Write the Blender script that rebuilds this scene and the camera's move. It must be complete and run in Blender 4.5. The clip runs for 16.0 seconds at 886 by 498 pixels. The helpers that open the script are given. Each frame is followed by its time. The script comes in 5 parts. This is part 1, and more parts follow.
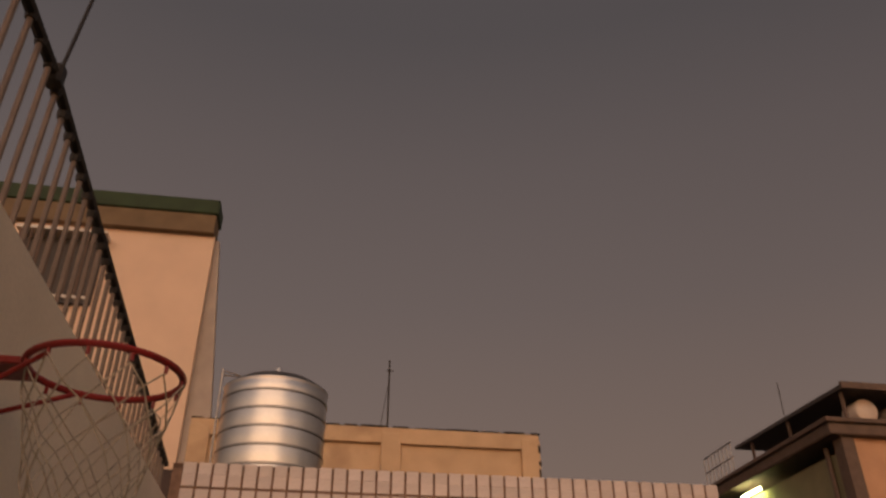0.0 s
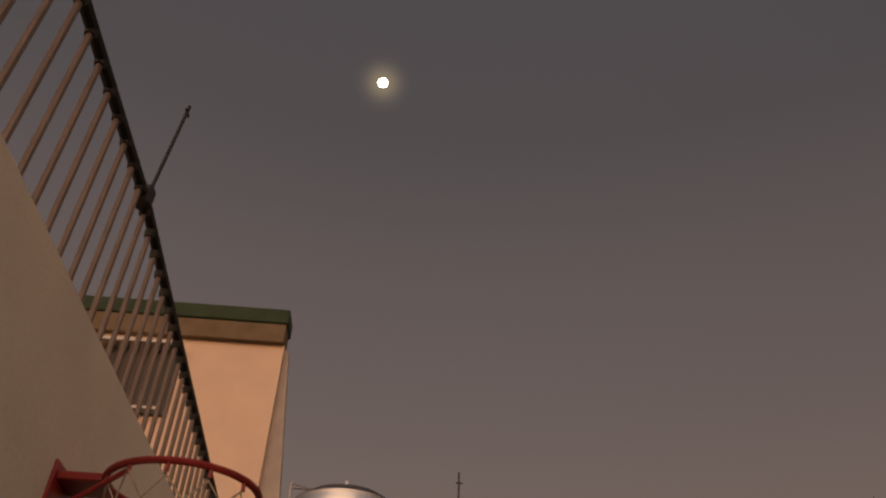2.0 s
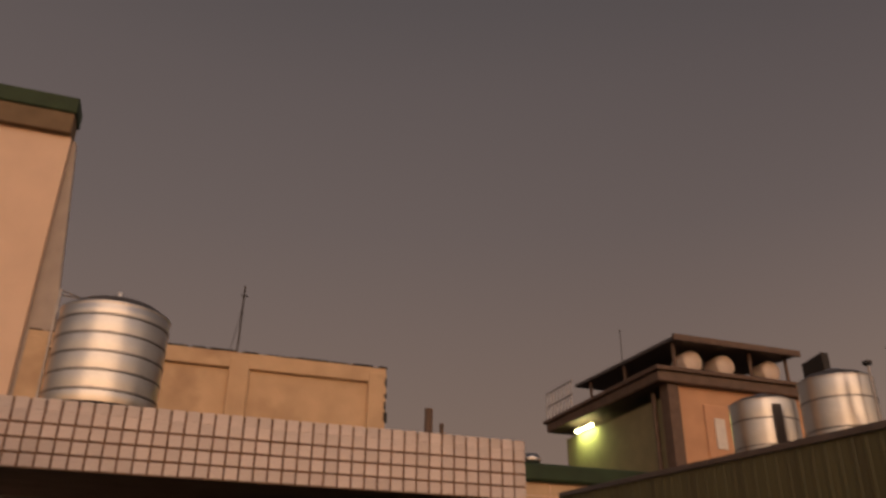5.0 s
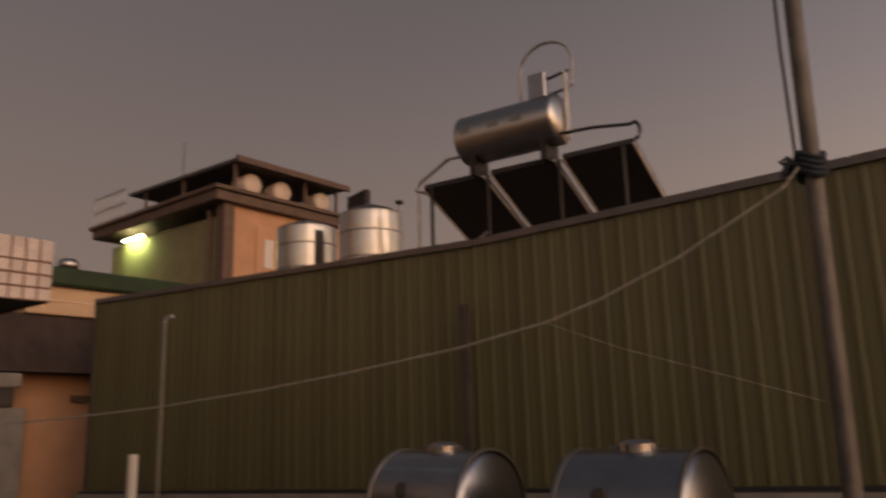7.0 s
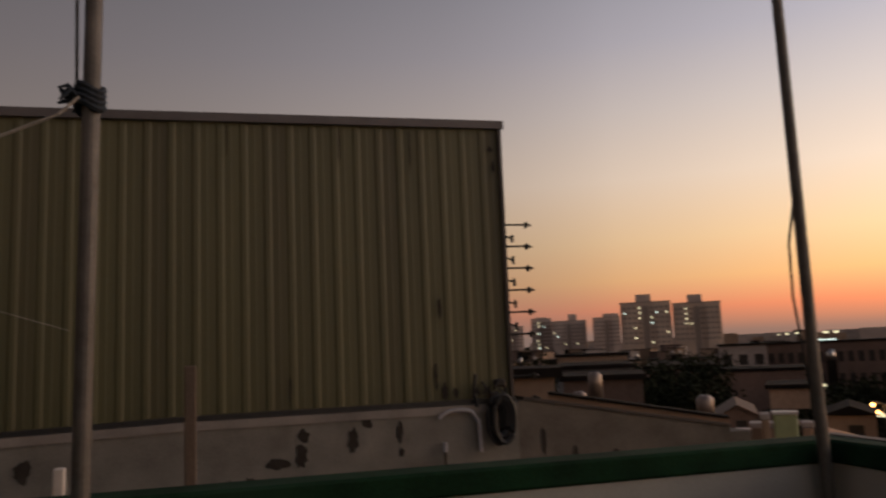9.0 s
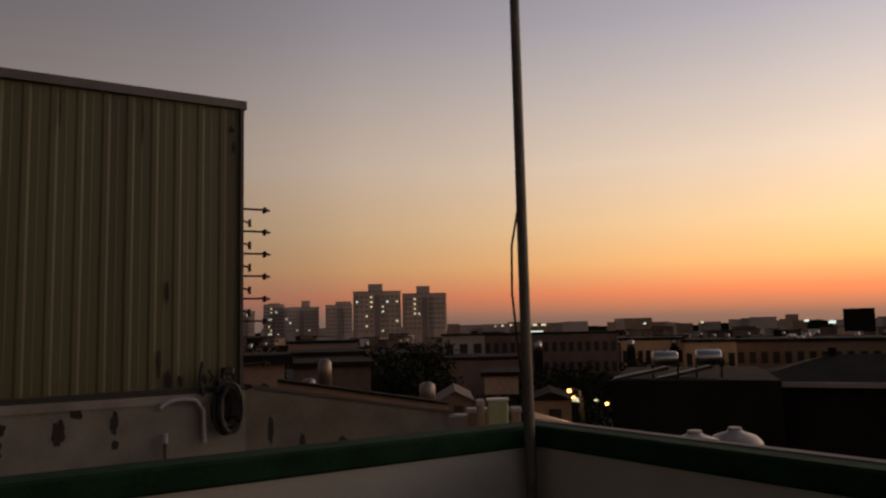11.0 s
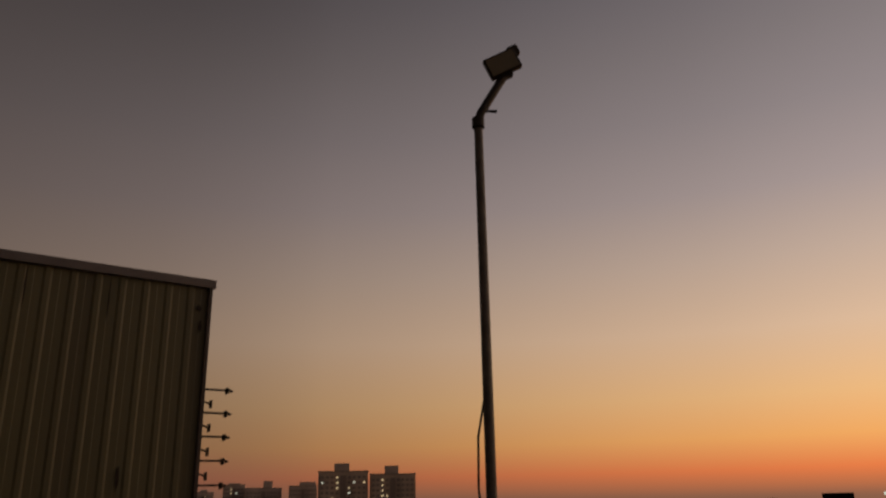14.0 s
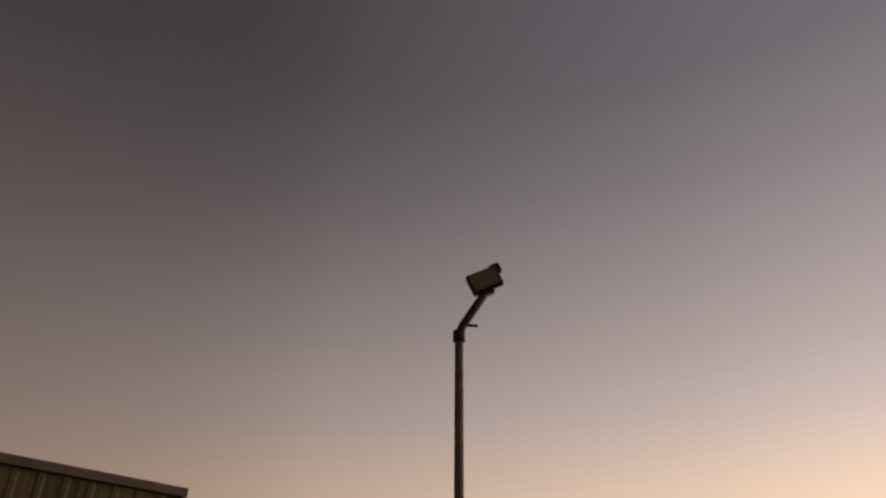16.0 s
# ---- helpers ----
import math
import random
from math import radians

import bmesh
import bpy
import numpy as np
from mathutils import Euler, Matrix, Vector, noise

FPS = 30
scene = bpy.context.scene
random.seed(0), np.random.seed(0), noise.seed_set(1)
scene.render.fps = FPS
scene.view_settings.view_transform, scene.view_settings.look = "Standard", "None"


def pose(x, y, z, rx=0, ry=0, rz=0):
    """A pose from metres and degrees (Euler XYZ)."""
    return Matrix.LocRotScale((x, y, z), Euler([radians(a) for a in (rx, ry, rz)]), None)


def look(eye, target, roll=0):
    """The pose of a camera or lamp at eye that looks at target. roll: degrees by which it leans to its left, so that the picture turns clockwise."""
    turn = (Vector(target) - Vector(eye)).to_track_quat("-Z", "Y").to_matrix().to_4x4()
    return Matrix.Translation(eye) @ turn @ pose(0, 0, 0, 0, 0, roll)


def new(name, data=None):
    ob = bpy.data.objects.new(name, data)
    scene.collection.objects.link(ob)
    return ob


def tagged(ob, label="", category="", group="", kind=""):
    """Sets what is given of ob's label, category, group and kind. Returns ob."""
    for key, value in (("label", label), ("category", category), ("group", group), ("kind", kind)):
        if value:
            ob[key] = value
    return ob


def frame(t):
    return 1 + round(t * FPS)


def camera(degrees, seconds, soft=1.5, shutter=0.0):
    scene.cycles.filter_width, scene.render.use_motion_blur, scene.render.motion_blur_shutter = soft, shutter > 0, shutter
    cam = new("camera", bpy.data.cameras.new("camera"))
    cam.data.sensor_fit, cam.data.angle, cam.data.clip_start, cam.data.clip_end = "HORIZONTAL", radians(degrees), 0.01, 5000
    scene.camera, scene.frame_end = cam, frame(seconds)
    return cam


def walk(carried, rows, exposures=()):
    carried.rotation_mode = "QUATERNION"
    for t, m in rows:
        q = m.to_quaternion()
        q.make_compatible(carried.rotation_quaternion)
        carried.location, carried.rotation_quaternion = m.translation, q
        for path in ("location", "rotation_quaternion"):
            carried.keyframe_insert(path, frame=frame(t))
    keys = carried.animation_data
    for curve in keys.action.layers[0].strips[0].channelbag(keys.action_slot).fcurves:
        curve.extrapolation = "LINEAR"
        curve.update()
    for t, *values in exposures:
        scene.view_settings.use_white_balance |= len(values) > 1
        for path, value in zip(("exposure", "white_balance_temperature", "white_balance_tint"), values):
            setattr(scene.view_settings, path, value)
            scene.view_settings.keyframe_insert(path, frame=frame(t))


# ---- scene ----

def aim(x, y, z, yaw, pitch, roll):
    """Camera pose: place, turn to the left from +y, tilt up, lean."""
    return pose(x, y, z, 0, 0, yaw) @ pose(0, 0, 0, 90 + pitch) @ pose(0, 0, 0, 0, 0, roll)


cam = camera(58.22, 16.0, soft=2.3, shutter=0.4)
ROWS = [
    # seconds, x, y, z, yaw, pitch, roll
    (0.0, -0.242, -0.193, 1.513, 117.00, 31.30, 0.00),
    (0.5, -0.224, -0.189, 1.516, 119.61, 34.74, 1.07),
    (1.0, -0.219, -0.201, 1.523, 121.54, 36.95, 1.76),
    (1.5, -0.218, -0.217, 1.529, 122.73, 38.29, 2.59),
    (2.0, -0.231, -0.227, 1.536, 122.93, 38.84, 2.52),
    (2.5, -0.219, -0.212, 1.526, 122.47, 38.47, 2.77),
    (3.0, -0.229, -0.212, 1.528, 121.66, 37.84, 2.32),
    (3.2, -0.224, -0.205, 1.526, 121.36, 37.69, 2.11),
    (5.3, -0.078, 0.188, 1.699, 104.04, 22.61, 0.46),
    (5.5, -0.109, 0.187, 1.695, 102.02, 20.66, 0.14),
    (6.0, -0.083, 0.218, 1.667, 95.56, 16.89, -1.22),
    (6.5, -0.066, 0.259, 1.647, 85.97, 14.83, -2.00),
    (7.0, -0.062, 0.269, 1.638, 75.19, 12.54, -1.70),
    (7.5, -0.034, 0.283, 1.634, 62.44, 10.25, -2.30),
    (8.0, -0.208, 0.248, 1.581, 42.35, 11.00, -2.70),
    (8.5, -0.272, 0.232, 1.594, 30.58, 8.93, -2.35),
    (9.0, -0.217, 0.119, 1.559, 20.67, 7.42, -2.41),
    (9.5, -0.212, 0.070, 1.563, 14.97, 6.21, -2.40),
    (10.0, -0.236, 0.104, 1.562, 8.82, 5.88, -1.68),
    (10.2, -0.245, 0.112, 1.566, 6.21, 5.71, -1.26),
    (12.3, -0.196, 0.126, 1.596, -0.01, 8.49, -0.82),
    (12.5, -0.196, 0.141, 1.607, 0.00, 9.38, -0.29),
    (13.0, -0.207, 0.147, 1.605, -0.28, 12.05, -0.54),
    (13.5, -0.205, 0.152, 1.626, -0.34, 15.31, -0.51),
    (14.0, -0.202, 0.146, 1.639, -0.52, 18.42, -1.02),
    (14.5, -0.218, 0.111, 1.671, -1.30, 21.57, -1.61),
    (15.0, -0.159, 0.125, 1.657, -1.08, 25.62, -0.64),
    (15.5, -0.115, 0.133, 1.654, -0.50, 29.40, 0.31),
    (16.0, -0.123, 0.100, 1.630, -0.90, 33.45, 0.92),
]
EXPOSURES = [(0.0, 0.9, 6500, 10), (3.2, 0.9, 6500, 10), (5.3, 0.9, 6450, 10), (6.5, 1.0, 6250, 9), (7.5, 1.15, 5900, 6), (8.0, 1.2, 5750, 5), (8.5, 0.93, 5600, 4), (9.2, 0.67, 5450, 3), (10.2, 0.48, 5450, 3),
             (12.3, 0.0, 5950, 6), (13.0, -0.1, 6200, 8), (14.0, -0.32, 6500, 10), (14.6, -0.36, 6700, 10), (15.3, -0.2, 6650, 9), (16.0, 0.36, 6700, 8)]
walk(cam, [(r[0], aim(*r[1:])) for r in ROWS], EXPOSURES)

# ---- sky and light ----
MOON_AZ, MOON_EL = 130.35, 50.2
SUN_AZ = -62.0          # azimuth of the afterglow, to the left from +y


def world_sky():
    w = bpy.data.worlds.new("dusk_sky")
    scene.world = w
    w.use_nodes = True
    nt = w.node_tree
    nt.nodes.clear()
    N, L = nt.nodes.new, nt.links.new
    out, bg = N("ShaderNodeOutputWorld"), N("ShaderNodeBackground")
    sky = N("ShaderNodeTexSky")
    sky.sky_type = "NISHITA"
    sky.sun_disc = False
    sky.sun_elevation = radians(-1.0)
    sky.sun_rotation = radians(-SUN_AZ)
    tc = N("ShaderNodeTexCoord")
    sep = N("ShaderNodeSeparateXYZ")
    L(tc.outputs["Generated"], sep.inputs[0])
    # cosine of the angle from the afterglow, in plan
    dot = N("ShaderNodeVectorMath")
    dot.operation = "DOT_PRODUCT"
    a = radians(SUN_AZ)
    dot.inputs[1].default_value = (-math.sin(a), math.cos(a), 0.0)
    flat = N("ShaderNodeVectorMath")
    flat.operation = "MULTIPLY"
    flat.inputs[1].default_value = (1, 1, 0)
    unit = N("ShaderNodeVectorMath")
    unit.operation = "NORMALIZE"
    L(tc.outputs["Generated"], flat.inputs[0])
    L(flat.outputs[0], unit.inputs[0])
    L(unit.outputs[0], dot.inputs[0])
    half = N("ShaderNodeMath")
    half.operation = "MULTIPLY_ADD"
    half.inputs[1].default_value = half.inputs[2].default_value = 0.5
    L(dot.outputs["Value"], half.inputs[0])

    def around(stops):
        r = N("ShaderNodeValToRGB")
        r.color_ramp.interpolation = "B_SPLINE"
        for k, (p, v) in enumerate(stops):
            e = r.color_ramp.elements[k] if k < 2 else r.color_ramp.elements.new(p)
            e.position, e.color = p, (v, v, v, 1)
        L(half.outputs[0], r.inputs[0])
        return r
    low, high = around(AROUND_LOW), around(AROUND)
    lift = N("ShaderNodeMapRange")
    lift.interpolation_type = "SMOOTHSTEP"
    lift.inputs["From Min"].default_value, lift.inputs["From Max"].default_value = 0.03, 0.24
    L(sep.outputs["Z"], lift.inputs["Value"])
    rise = N("ShaderNodeMapRange")
    rise.interpolation_type = "SMOOTHSTEP"
    rise.inputs["From Min"].default_value, rise.inputs["From Max"].default_value = 0.4, 0.72
    L(sep.outputs["Z"], rise.inputs["Value"])

    def blend(share, a, b):
        m = N("ShaderNodeMix")
        m.data_type = "FLOAT"
        L(share.outputs[0], m.inputs[0])
        L(a.outputs[0], m.inputs[2])
        L(b.outputs[0], m.inputs[3])
        return m
    near = blend(rise, blend(lift, low, high), around(AROUND_TOP))

    def ramp(stops):
        r = N("ShaderNodeValToRGB")
        els = r.color_ramp.elements
        while len(els) > 1:
            els.remove(els[0])
        els[0].position, els[0].color = stops[0][0], (*stops[0][1], 1)
        for p, c in stops[1:]:
            e = els.new(p)
            e.color = (*c, 1)
        L(sep.outputs["Z"], r.inputs[0])
        return r
    west = ramp(WEST)
    east = ramp(EAST)
    mix = N("ShaderNodeMix")
    mix.data_type = "RGBA"
    L(near.outputs[0], mix.inputs[0])
    L(east.outputs[0], mix.inputs[6])
    L(west.outputs[0], mix.inputs[7])
    add = N("ShaderNodeMix")
    add.data_type, add.blend_type = "RGBA", "ADD"
    add.inputs[0].default_value = 0.004
    L(mix.outputs[2], add.inputs[6])
    L(sky.outputs[0], add.inputs[7])
    md = N("ShaderNodeVectorMath")
    md.operation = "DOT_PRODUCT"
    ma, me = radians(MOON_AZ), radians(MOON_EL)
    md.inputs[1].default_value = (-math.sin(ma) * math.cos(me), math.cos(ma) * math.cos(me), math.sin(me))
    L(tc.outputs["Generated"], md.inputs[0])
    halo = N("ShaderNodeMapRange")
    halo.inputs["From Min"].default_value, halo.inputs["From Max"].default_value = math.cos(radians(4.0)), 1.0
    L(md.outputs["Value"], halo.inputs["Value"])
    air = N("ShaderNodeMix")
    air.data_type, air.blend_type = "RGBA", "ADD"
    fall = N("ShaderNodeMath")
    fall.operation = "POWER"
    fall.inputs[1].default_value = 15.0
    L(halo.outputs[0], fall.inputs[0])
    L(fall.outputs[0], air.inputs[0])
    L(add.outputs[2], air.inputs[6])
    air.inputs[7].default_value = (0.1, 0.076, 0.037, 1)
    # wide faint moonlit air
    wide = N("ShaderNodeMapRange")
    wide.interpolation_type = "SMOOTHSTEP"
    wide.inputs["From Min"].default_value, wide.inputs["From Max"].default_value = math.cos(radians(48)), 1.0
    L(md.outputs["Value"], wide.inputs["Value"])
    veil = N("ShaderNodeMix")
    veil.data_type, veil.blend_type = "RGBA", "ADD"
    L(wide.outputs[0], veil.inputs[0])
    L(air.outputs[2], veil.inputs[6])
    veil.inputs[7].default_value = (0.0105, 0.008, 0.0068, 1)
    L(veil.outputs[2], bg.inputs[0])
    bg.inputs[1].default_value = 1.0
    L(bg.outputs[0], out.inputs[0])


# sine of the height above the horizon, linear colour
WEST = [(0.0, (0.34, 0.15, 0.085)), (0.013, (0.44, 0.18, 0.095)), (0.024, (0.85, 0.25, 0.09)), (0.042, (1.46, 0.34, 0.085)), (0.078, (1.65, 0.73, 0.2)), (0.125, (1.62, 0.92, 0.39)), (0.2, (1.46, 0.99, 0.65)), (0.28, (1.1, 0.82, 0.65)),
        (0.358, (0.76, 0.615, 0.59)), (0.44, (0.545, 0.46, 0.465)), (0.515, (0.41, 0.352, 0.358)), (0.6, (0.265, 0.236, 0.26)), (0.695, (0.17, 0.153, 0.178)), (1.0, (0.075, 0.069, 0.084))]
EAST = [(0.0, (0.115, 0.08, 0.062)), (0.2, (0.104, 0.072, 0.057)), (0.34, (0.083, 0.06, 0.0515)), (0.45, (0.066, 0.0505, 0.0465)), (0.6, (0.0505, 0.0405, 0.0395)),
        (0.72, (0.034, 0.03, 0.0315)), (1.0, (0.026, 0.025, 0.029))]
# share of the western colours by the angle from the afterglow, 0 opposite, 1 towards it
AROUND = [(0.08, 0.0), (1.0, 0.7), (0.26, 0.03), (0.42, 0.075), (0.57, 0.165), (0.67, 0.26), (0.87, 0.51)]
AROUND_LOW = [(0.08, 0.0), (1.0, 0.8), (0.26, 0.025), (0.42, 0.055), (0.57, 0.115), (0.67, 0.185), (0.87, 0.6)]
AROUND_TOP = [(0.08, 0.0), (1.0, 0.8), (0.26, 0.01), (0.42, 0.025), (0.57, 0.065), (0.67, 0.15), (0.87, 0.54)]
world_sky()

sun = new("afterglow_sun", bpy.data.lights.new("afterglow_sun", "SUN"))
sun.data.energy, sun.data.angle, sun.data.color = 0.55, radians(60), (1.0, 0.6, 0.34)
a = radians(SUN_AZ)
sun.matrix_world = look((-math.sin(a) * 30, math.cos(a) * 30, 6.5), (0, 0, 0))

# ---- materials ----


def mat(name, base, rough=0.7, metal=0.0, vary=0.12, scale=6.0, bump=0.15, fine=80.0, island=0.0, stain=None, stain_scale=1.2, streak=False, spec=0.5):
    """A surface with coarse stains, fine grain and relief."""
    m = bpy.data.materials.new(name)
    m.use_nodes = True
    nt = m.node_tree
    N, L = nt.nodes.new, nt.links.new
    b = nt.nodes["Principled BSDF"]
    b.inputs["Roughness"].default_value, b.inputs["Metallic"].default_value = rough, metal
    b.inputs["Specular IOR Level"].default_value = spec
    tc = N("ShaderNodeTexCoord")
    vec = tc.outputs["Object"]
    if streak:
        mp = N("ShaderNodeMapping")
        mp.inputs["Scale"].default_value = (1, 1, 0.12)
        L(vec, mp.inputs[0])
        vec = mp.outputs[0]
    n1, n2 = N("ShaderNodeTexNoise"), N("ShaderNodeTexNoise")
    n1.inputs["Scale"].default_value, n2.inputs["Scale"].default_value = scale, fine
    n1.inputs["Detail"].default_value = 5
    L(vec, n1.inputs[0])
    L(tc.outputs["Object"], n2.inputs[0])
    s = N("ShaderNodeMath")
    s.operation = "MULTIPLY_ADD"
    L(n2.outputs[0], s.inputs[0])
    s.inputs[1].default_value = 0.4
    L(n1.outputs[0], s.inputs[2])
    mr = N("ShaderNodeMapRange")
    L(s.outputs[0], mr.inputs["Value"])
    mr.inputs["From Min"].default_value, mr.inputs["From Max"].default_value = 0.45, 0.95
    mr.inputs["To Min"].default_value, mr.inputs["To Max"].default_value = 1 - vary * 1.6, 1 + vary
    val = mr.outputs[0]
    if island:
        oi = N("ShaderNodeObjectInfo")
        ir = N("ShaderNodeMapRange")
        ir.inputs["To Min"].default_value, ir.inputs["To Max"].default_value = 1 - island, 1 + island
        L(oi.outputs["Random"], ir.inputs["Value"])
        mu = N("ShaderNodeMath")
        mu.operation = "MULTIPLY"
        L(val, mu.inputs[0])
        L(ir.outputs[0], mu.inputs[1])
        val = mu.outputs[0]
    sc = N("ShaderNodeVectorMath")
    sc.operation = "SCALE"
    sc.inputs[0].default_value = base
    L(val, sc.inputs["Scale"])
    col = sc.outputs[0]
    if stain:
        n3 = N("ShaderNodeTexNoise")
        n3.inputs["Scale"].default_value, n3.inputs["Detail"].default_value = stain_scale, 8
        L(vec, n3.inputs[0])
        r3 = N("ShaderNodeMapRange")
        r3.inputs["From Min"].default_value, r3.inputs["From Max"].default_value = 0.56, 0.68
        L(n3.outputs[0], r3.inputs["Value"])
        mx = N("ShaderNodeMix")
        mx.data_type = "RGBA"
        L(r3.outputs[0], mx.inputs[0])
        L(col, mx.inputs[6])
        mx.inputs[7].default_value = (*stain, 1)
        col = mx.outputs[2]
    L(col, b.inputs["Base Color"])
    if bump:
        bp = N("ShaderNodeBump")
        bp.inputs["Strength"].default_value, bp.inputs["Distance"].default_value = bump, 0.01
        L(s.outputs[0], bp.inputs["Height"])
        L(bp.outputs[0], b.inputs["Normal"])
    return m


def glow(name, colour, strength):
    m = bpy.data.materials.new(name)
    m.use_nodes = True
    nt = m.node_tree
    b = nt.nodes["Principled BSDF"]
    b.inputs["Base Color"].default_value = (*colour, 1)
    b.inputs["Emission Color"].default_value = (*colour, 1)
    b.inputs["Emission Strength"].default_value = strength
    return m


M_PLASTER = mat("grey_plaster", (0.76, 0.67, 0.55), 0.9, vary=0.1, scale=1.5, bump=0.3, fine=60, stain=(0.66, 0.58, 0.47), stain_scale=0.8)
M_WHITEWALL = mat("white_painted_parapet", (0.42, 0.405, 0.37), 0.85, vary=0.1, scale=2, bump=0.25)
M_GREENPAINT = mat("green_floor_paint", (0.01, 0.037, 0.015), 0.92, vary=0.3, scale=5, bump=0.3, stain=(0.018, 0.045, 0.024), spec=0.2)
M_PEEL = mat("peeling_white_paint", (0.19, 0.182, 0.158), 0.9, vary=0.2, scale=3, bump=0.4, stain=(0.11, 0.1, 0.085), stain_scale=1.3)
M_CONCRETE = mat("bare_concrete", (0.24, 0.22, 0.2), 0.95, vary=0.2, scale=3, bump=0.4)
M_DARKPATCH = mat("exposed_render", (0.03, 0.025, 0.02), 0.95, vary=0.3, scale=12, bump=0.5)
M_SHEET = mat("olive_steel_sheet", (0.089, 0.086, 0.037), 0.52, vary=0.12, scale=3, bump=0.05, stain=(0.07, 0.065, 0.029), stain_scale=1.6, streak=True)
M_SHEETTRIM = mat("grey_flashing", (0.11, 0.1, 0.1), 0.4, metal=0.4, vary=0.15, scale=5)
M_TILE = mat("glazed_white_tile", (0.54, 0.45, 0.415), 0.32, vary=0.08, scale=10, bump=0.03, island=0.1)
M_GROUT = mat("dark_grout", (0.22, 0.135, 0.095), 0.9, vary=0.2, scale=20)
# shade under the roof slab is put into this colour; sill wall shares it
M_SOFFIT = mat("shade_darkened_soffit", (0.07, 0.05, 0.045), 0.9, vary=0.2, scale=4)
M_ALU = mat("brown_aluminium", (0.46, 0.29, 0.17), 0.45, metal=0.2, vary=0.06, scale=8, bump=0.02)
M_DARKFRAME = mat("dark_frame", (0.05, 0.04, 0.035), 0.6, vary=0.1)
M_STEEL = mat("stainless_steel", (0.44, 0.425, 0.405), 0.3, metal=1.0, vary=0.06, scale=4, bump=0.03, fine=30)
# darker bluish copy of the steel, a dark sky's reflection in its colour
M_STEELDARKSKY = mat("dark_sky_stainless", (0.3, 0.3, 0.31), 0.3, metal=1.0, vary=0.1, scale=4, bump=0.03, fine=30)
M_STEELDARK = mat("stainless_band", (0.25, 0.24, 0.23), 0.4, metal=1.0, vary=0.1)
M_GALV = mat("galvanised_pipe", (0.36, 0.34, 0.33), 0.5, metal=0.7, vary=0.2, scale=8, bump=0.1)
M_DARKSTEEL = mat("dark_steel", (0.03, 0.026, 0.023), 0.55, metal=0.5, vary=0.2, scale=10)
M_PANEL = mat("black_collector", (0.035, 0.03, 0.028), 0.6, vary=0.2, scale=4)
M_WHITEMETAL = mat("white_metal", (0.62, 0.58, 0.53), 0.5, vary=0.08, scale=6)
M_BEIGE = mat("beige_render", (0.56, 0.40, 0.25), 0.9, vary=0.1, scale=2, bump=0.3, stain=(0.42, 0.29, 0.18), stain_scale=0.9)
M_CREAM = mat("cream_render", (0.7, 0.52, 0.385), 0.9, vary=0.05, scale=1.0, bump=0.2)
M_PEACH = mat("peach_render", (0.5, 0.29, 0.17), 0.9, vary=0.08, scale=2, bump=0.2)
M_HOUSEGREEN = mat("pale_green_render", (0.21, 0.185, 0.105), 0.9, vary=0.1, scale=2, bump=0.2)
M_BROWN = mat("dark_brown_trim", (0.12, 0.08, 0.06), 0.8, vary=0.15, scale=4)
M_RED = mat("red_painted_steel", (0.25, 0.017, 0.015), 0.4, vary=0.15, scale=15, bump=0.05)
M_ROPE = mat("white_rope", (0.34, 0.31, 0.27), 0.9, vary=0.2, scale=40)
M_NET = mat("faded_net_cord", (0.42, 0.36, 0.28), 0.9, vary=0.2, scale=40)
M_RUBBER = mat("black_rubber", (0.02, 0.02, 0.02), 0.6, vary=0.2, scale=20)
M_BLUERAG = mat("dark_blue_tie", (0.012, 0.018, 0.028), 0.8, vary=0.3, scale=30)
M_WOOD = mat("weathered_wood", (0.12, 0.088, 0.065), 0.85, vary=0.25, scale=12, bump=0.4, streak=True)
M_ROOFFLOOR = mat("green_roof_floor", (0.05, 0.15, 0.08), 0.8, vary=0.25, scale=2, bump=0.2)
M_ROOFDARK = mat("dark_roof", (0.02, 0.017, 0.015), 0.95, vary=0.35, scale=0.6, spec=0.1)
M_GROUND = mat("dark_ground", (0.06, 0.055, 0.05), 0.95, vary=0.4, scale=0.05, bump=0.0, fine=1.0)
M_STANDPIPE = mat("weathered_grey_pipe", (0.13, 0.125, 0.105), 0.6, vary=0.15, scale=12)
M_PIPEPALE = mat("pale_plastic", (0.34, 0.34, 0.36), 0.5, vary=0.1, scale=20)
M_POLE = mat("weathered_grey_pole", (0.12, 0.11, 0.1), 0.55, metal=0.4, vary=0.2, scale=10, bump=0.1)
M_LENS = mat("dull_lamp_glass", (0.16, 0.14, 0.09), 0.35, vary=0.1)
M_STEELLID = mat("dull_steel_lid", (0.11, 0.1, 0.095), 0.55, metal=0.4, vary=0.15)
M_BROWNBEIGE = mat("tan_band", (0.4, 0.345, 0.3), 0.9, vary=0.1, scale=2)
M_GREENTRIM = mat("dark_green_trim", (0.026, 0.048, 0.02), 0.8, vary=0.2, scale=2)
M_PEACHLIGHT = mat("peach_panel", (0.52, 0.3, 0.18), 0.9, vary=0.06, scale=2)
M_ORANGEWALL = mat("orange_render", (0.84, 0.54, 0.29), 0.9, vary=0.12, scale=0.6, fine=4.0)
M_WINDARK = mat("dark_window", (0.025, 0.022, 0.022), 0.3, vary=0.1, bump=0.0)
M_WHITEPLASTIC = mat("white_plastic", (0.36, 0.34, 0.33), 0.4, vary=0.06, scale=3)
M_GREENBOX = mat("pale_green_box", (0.36, 0.4, 0.2), 0.6, vary=0.1, scale=8)
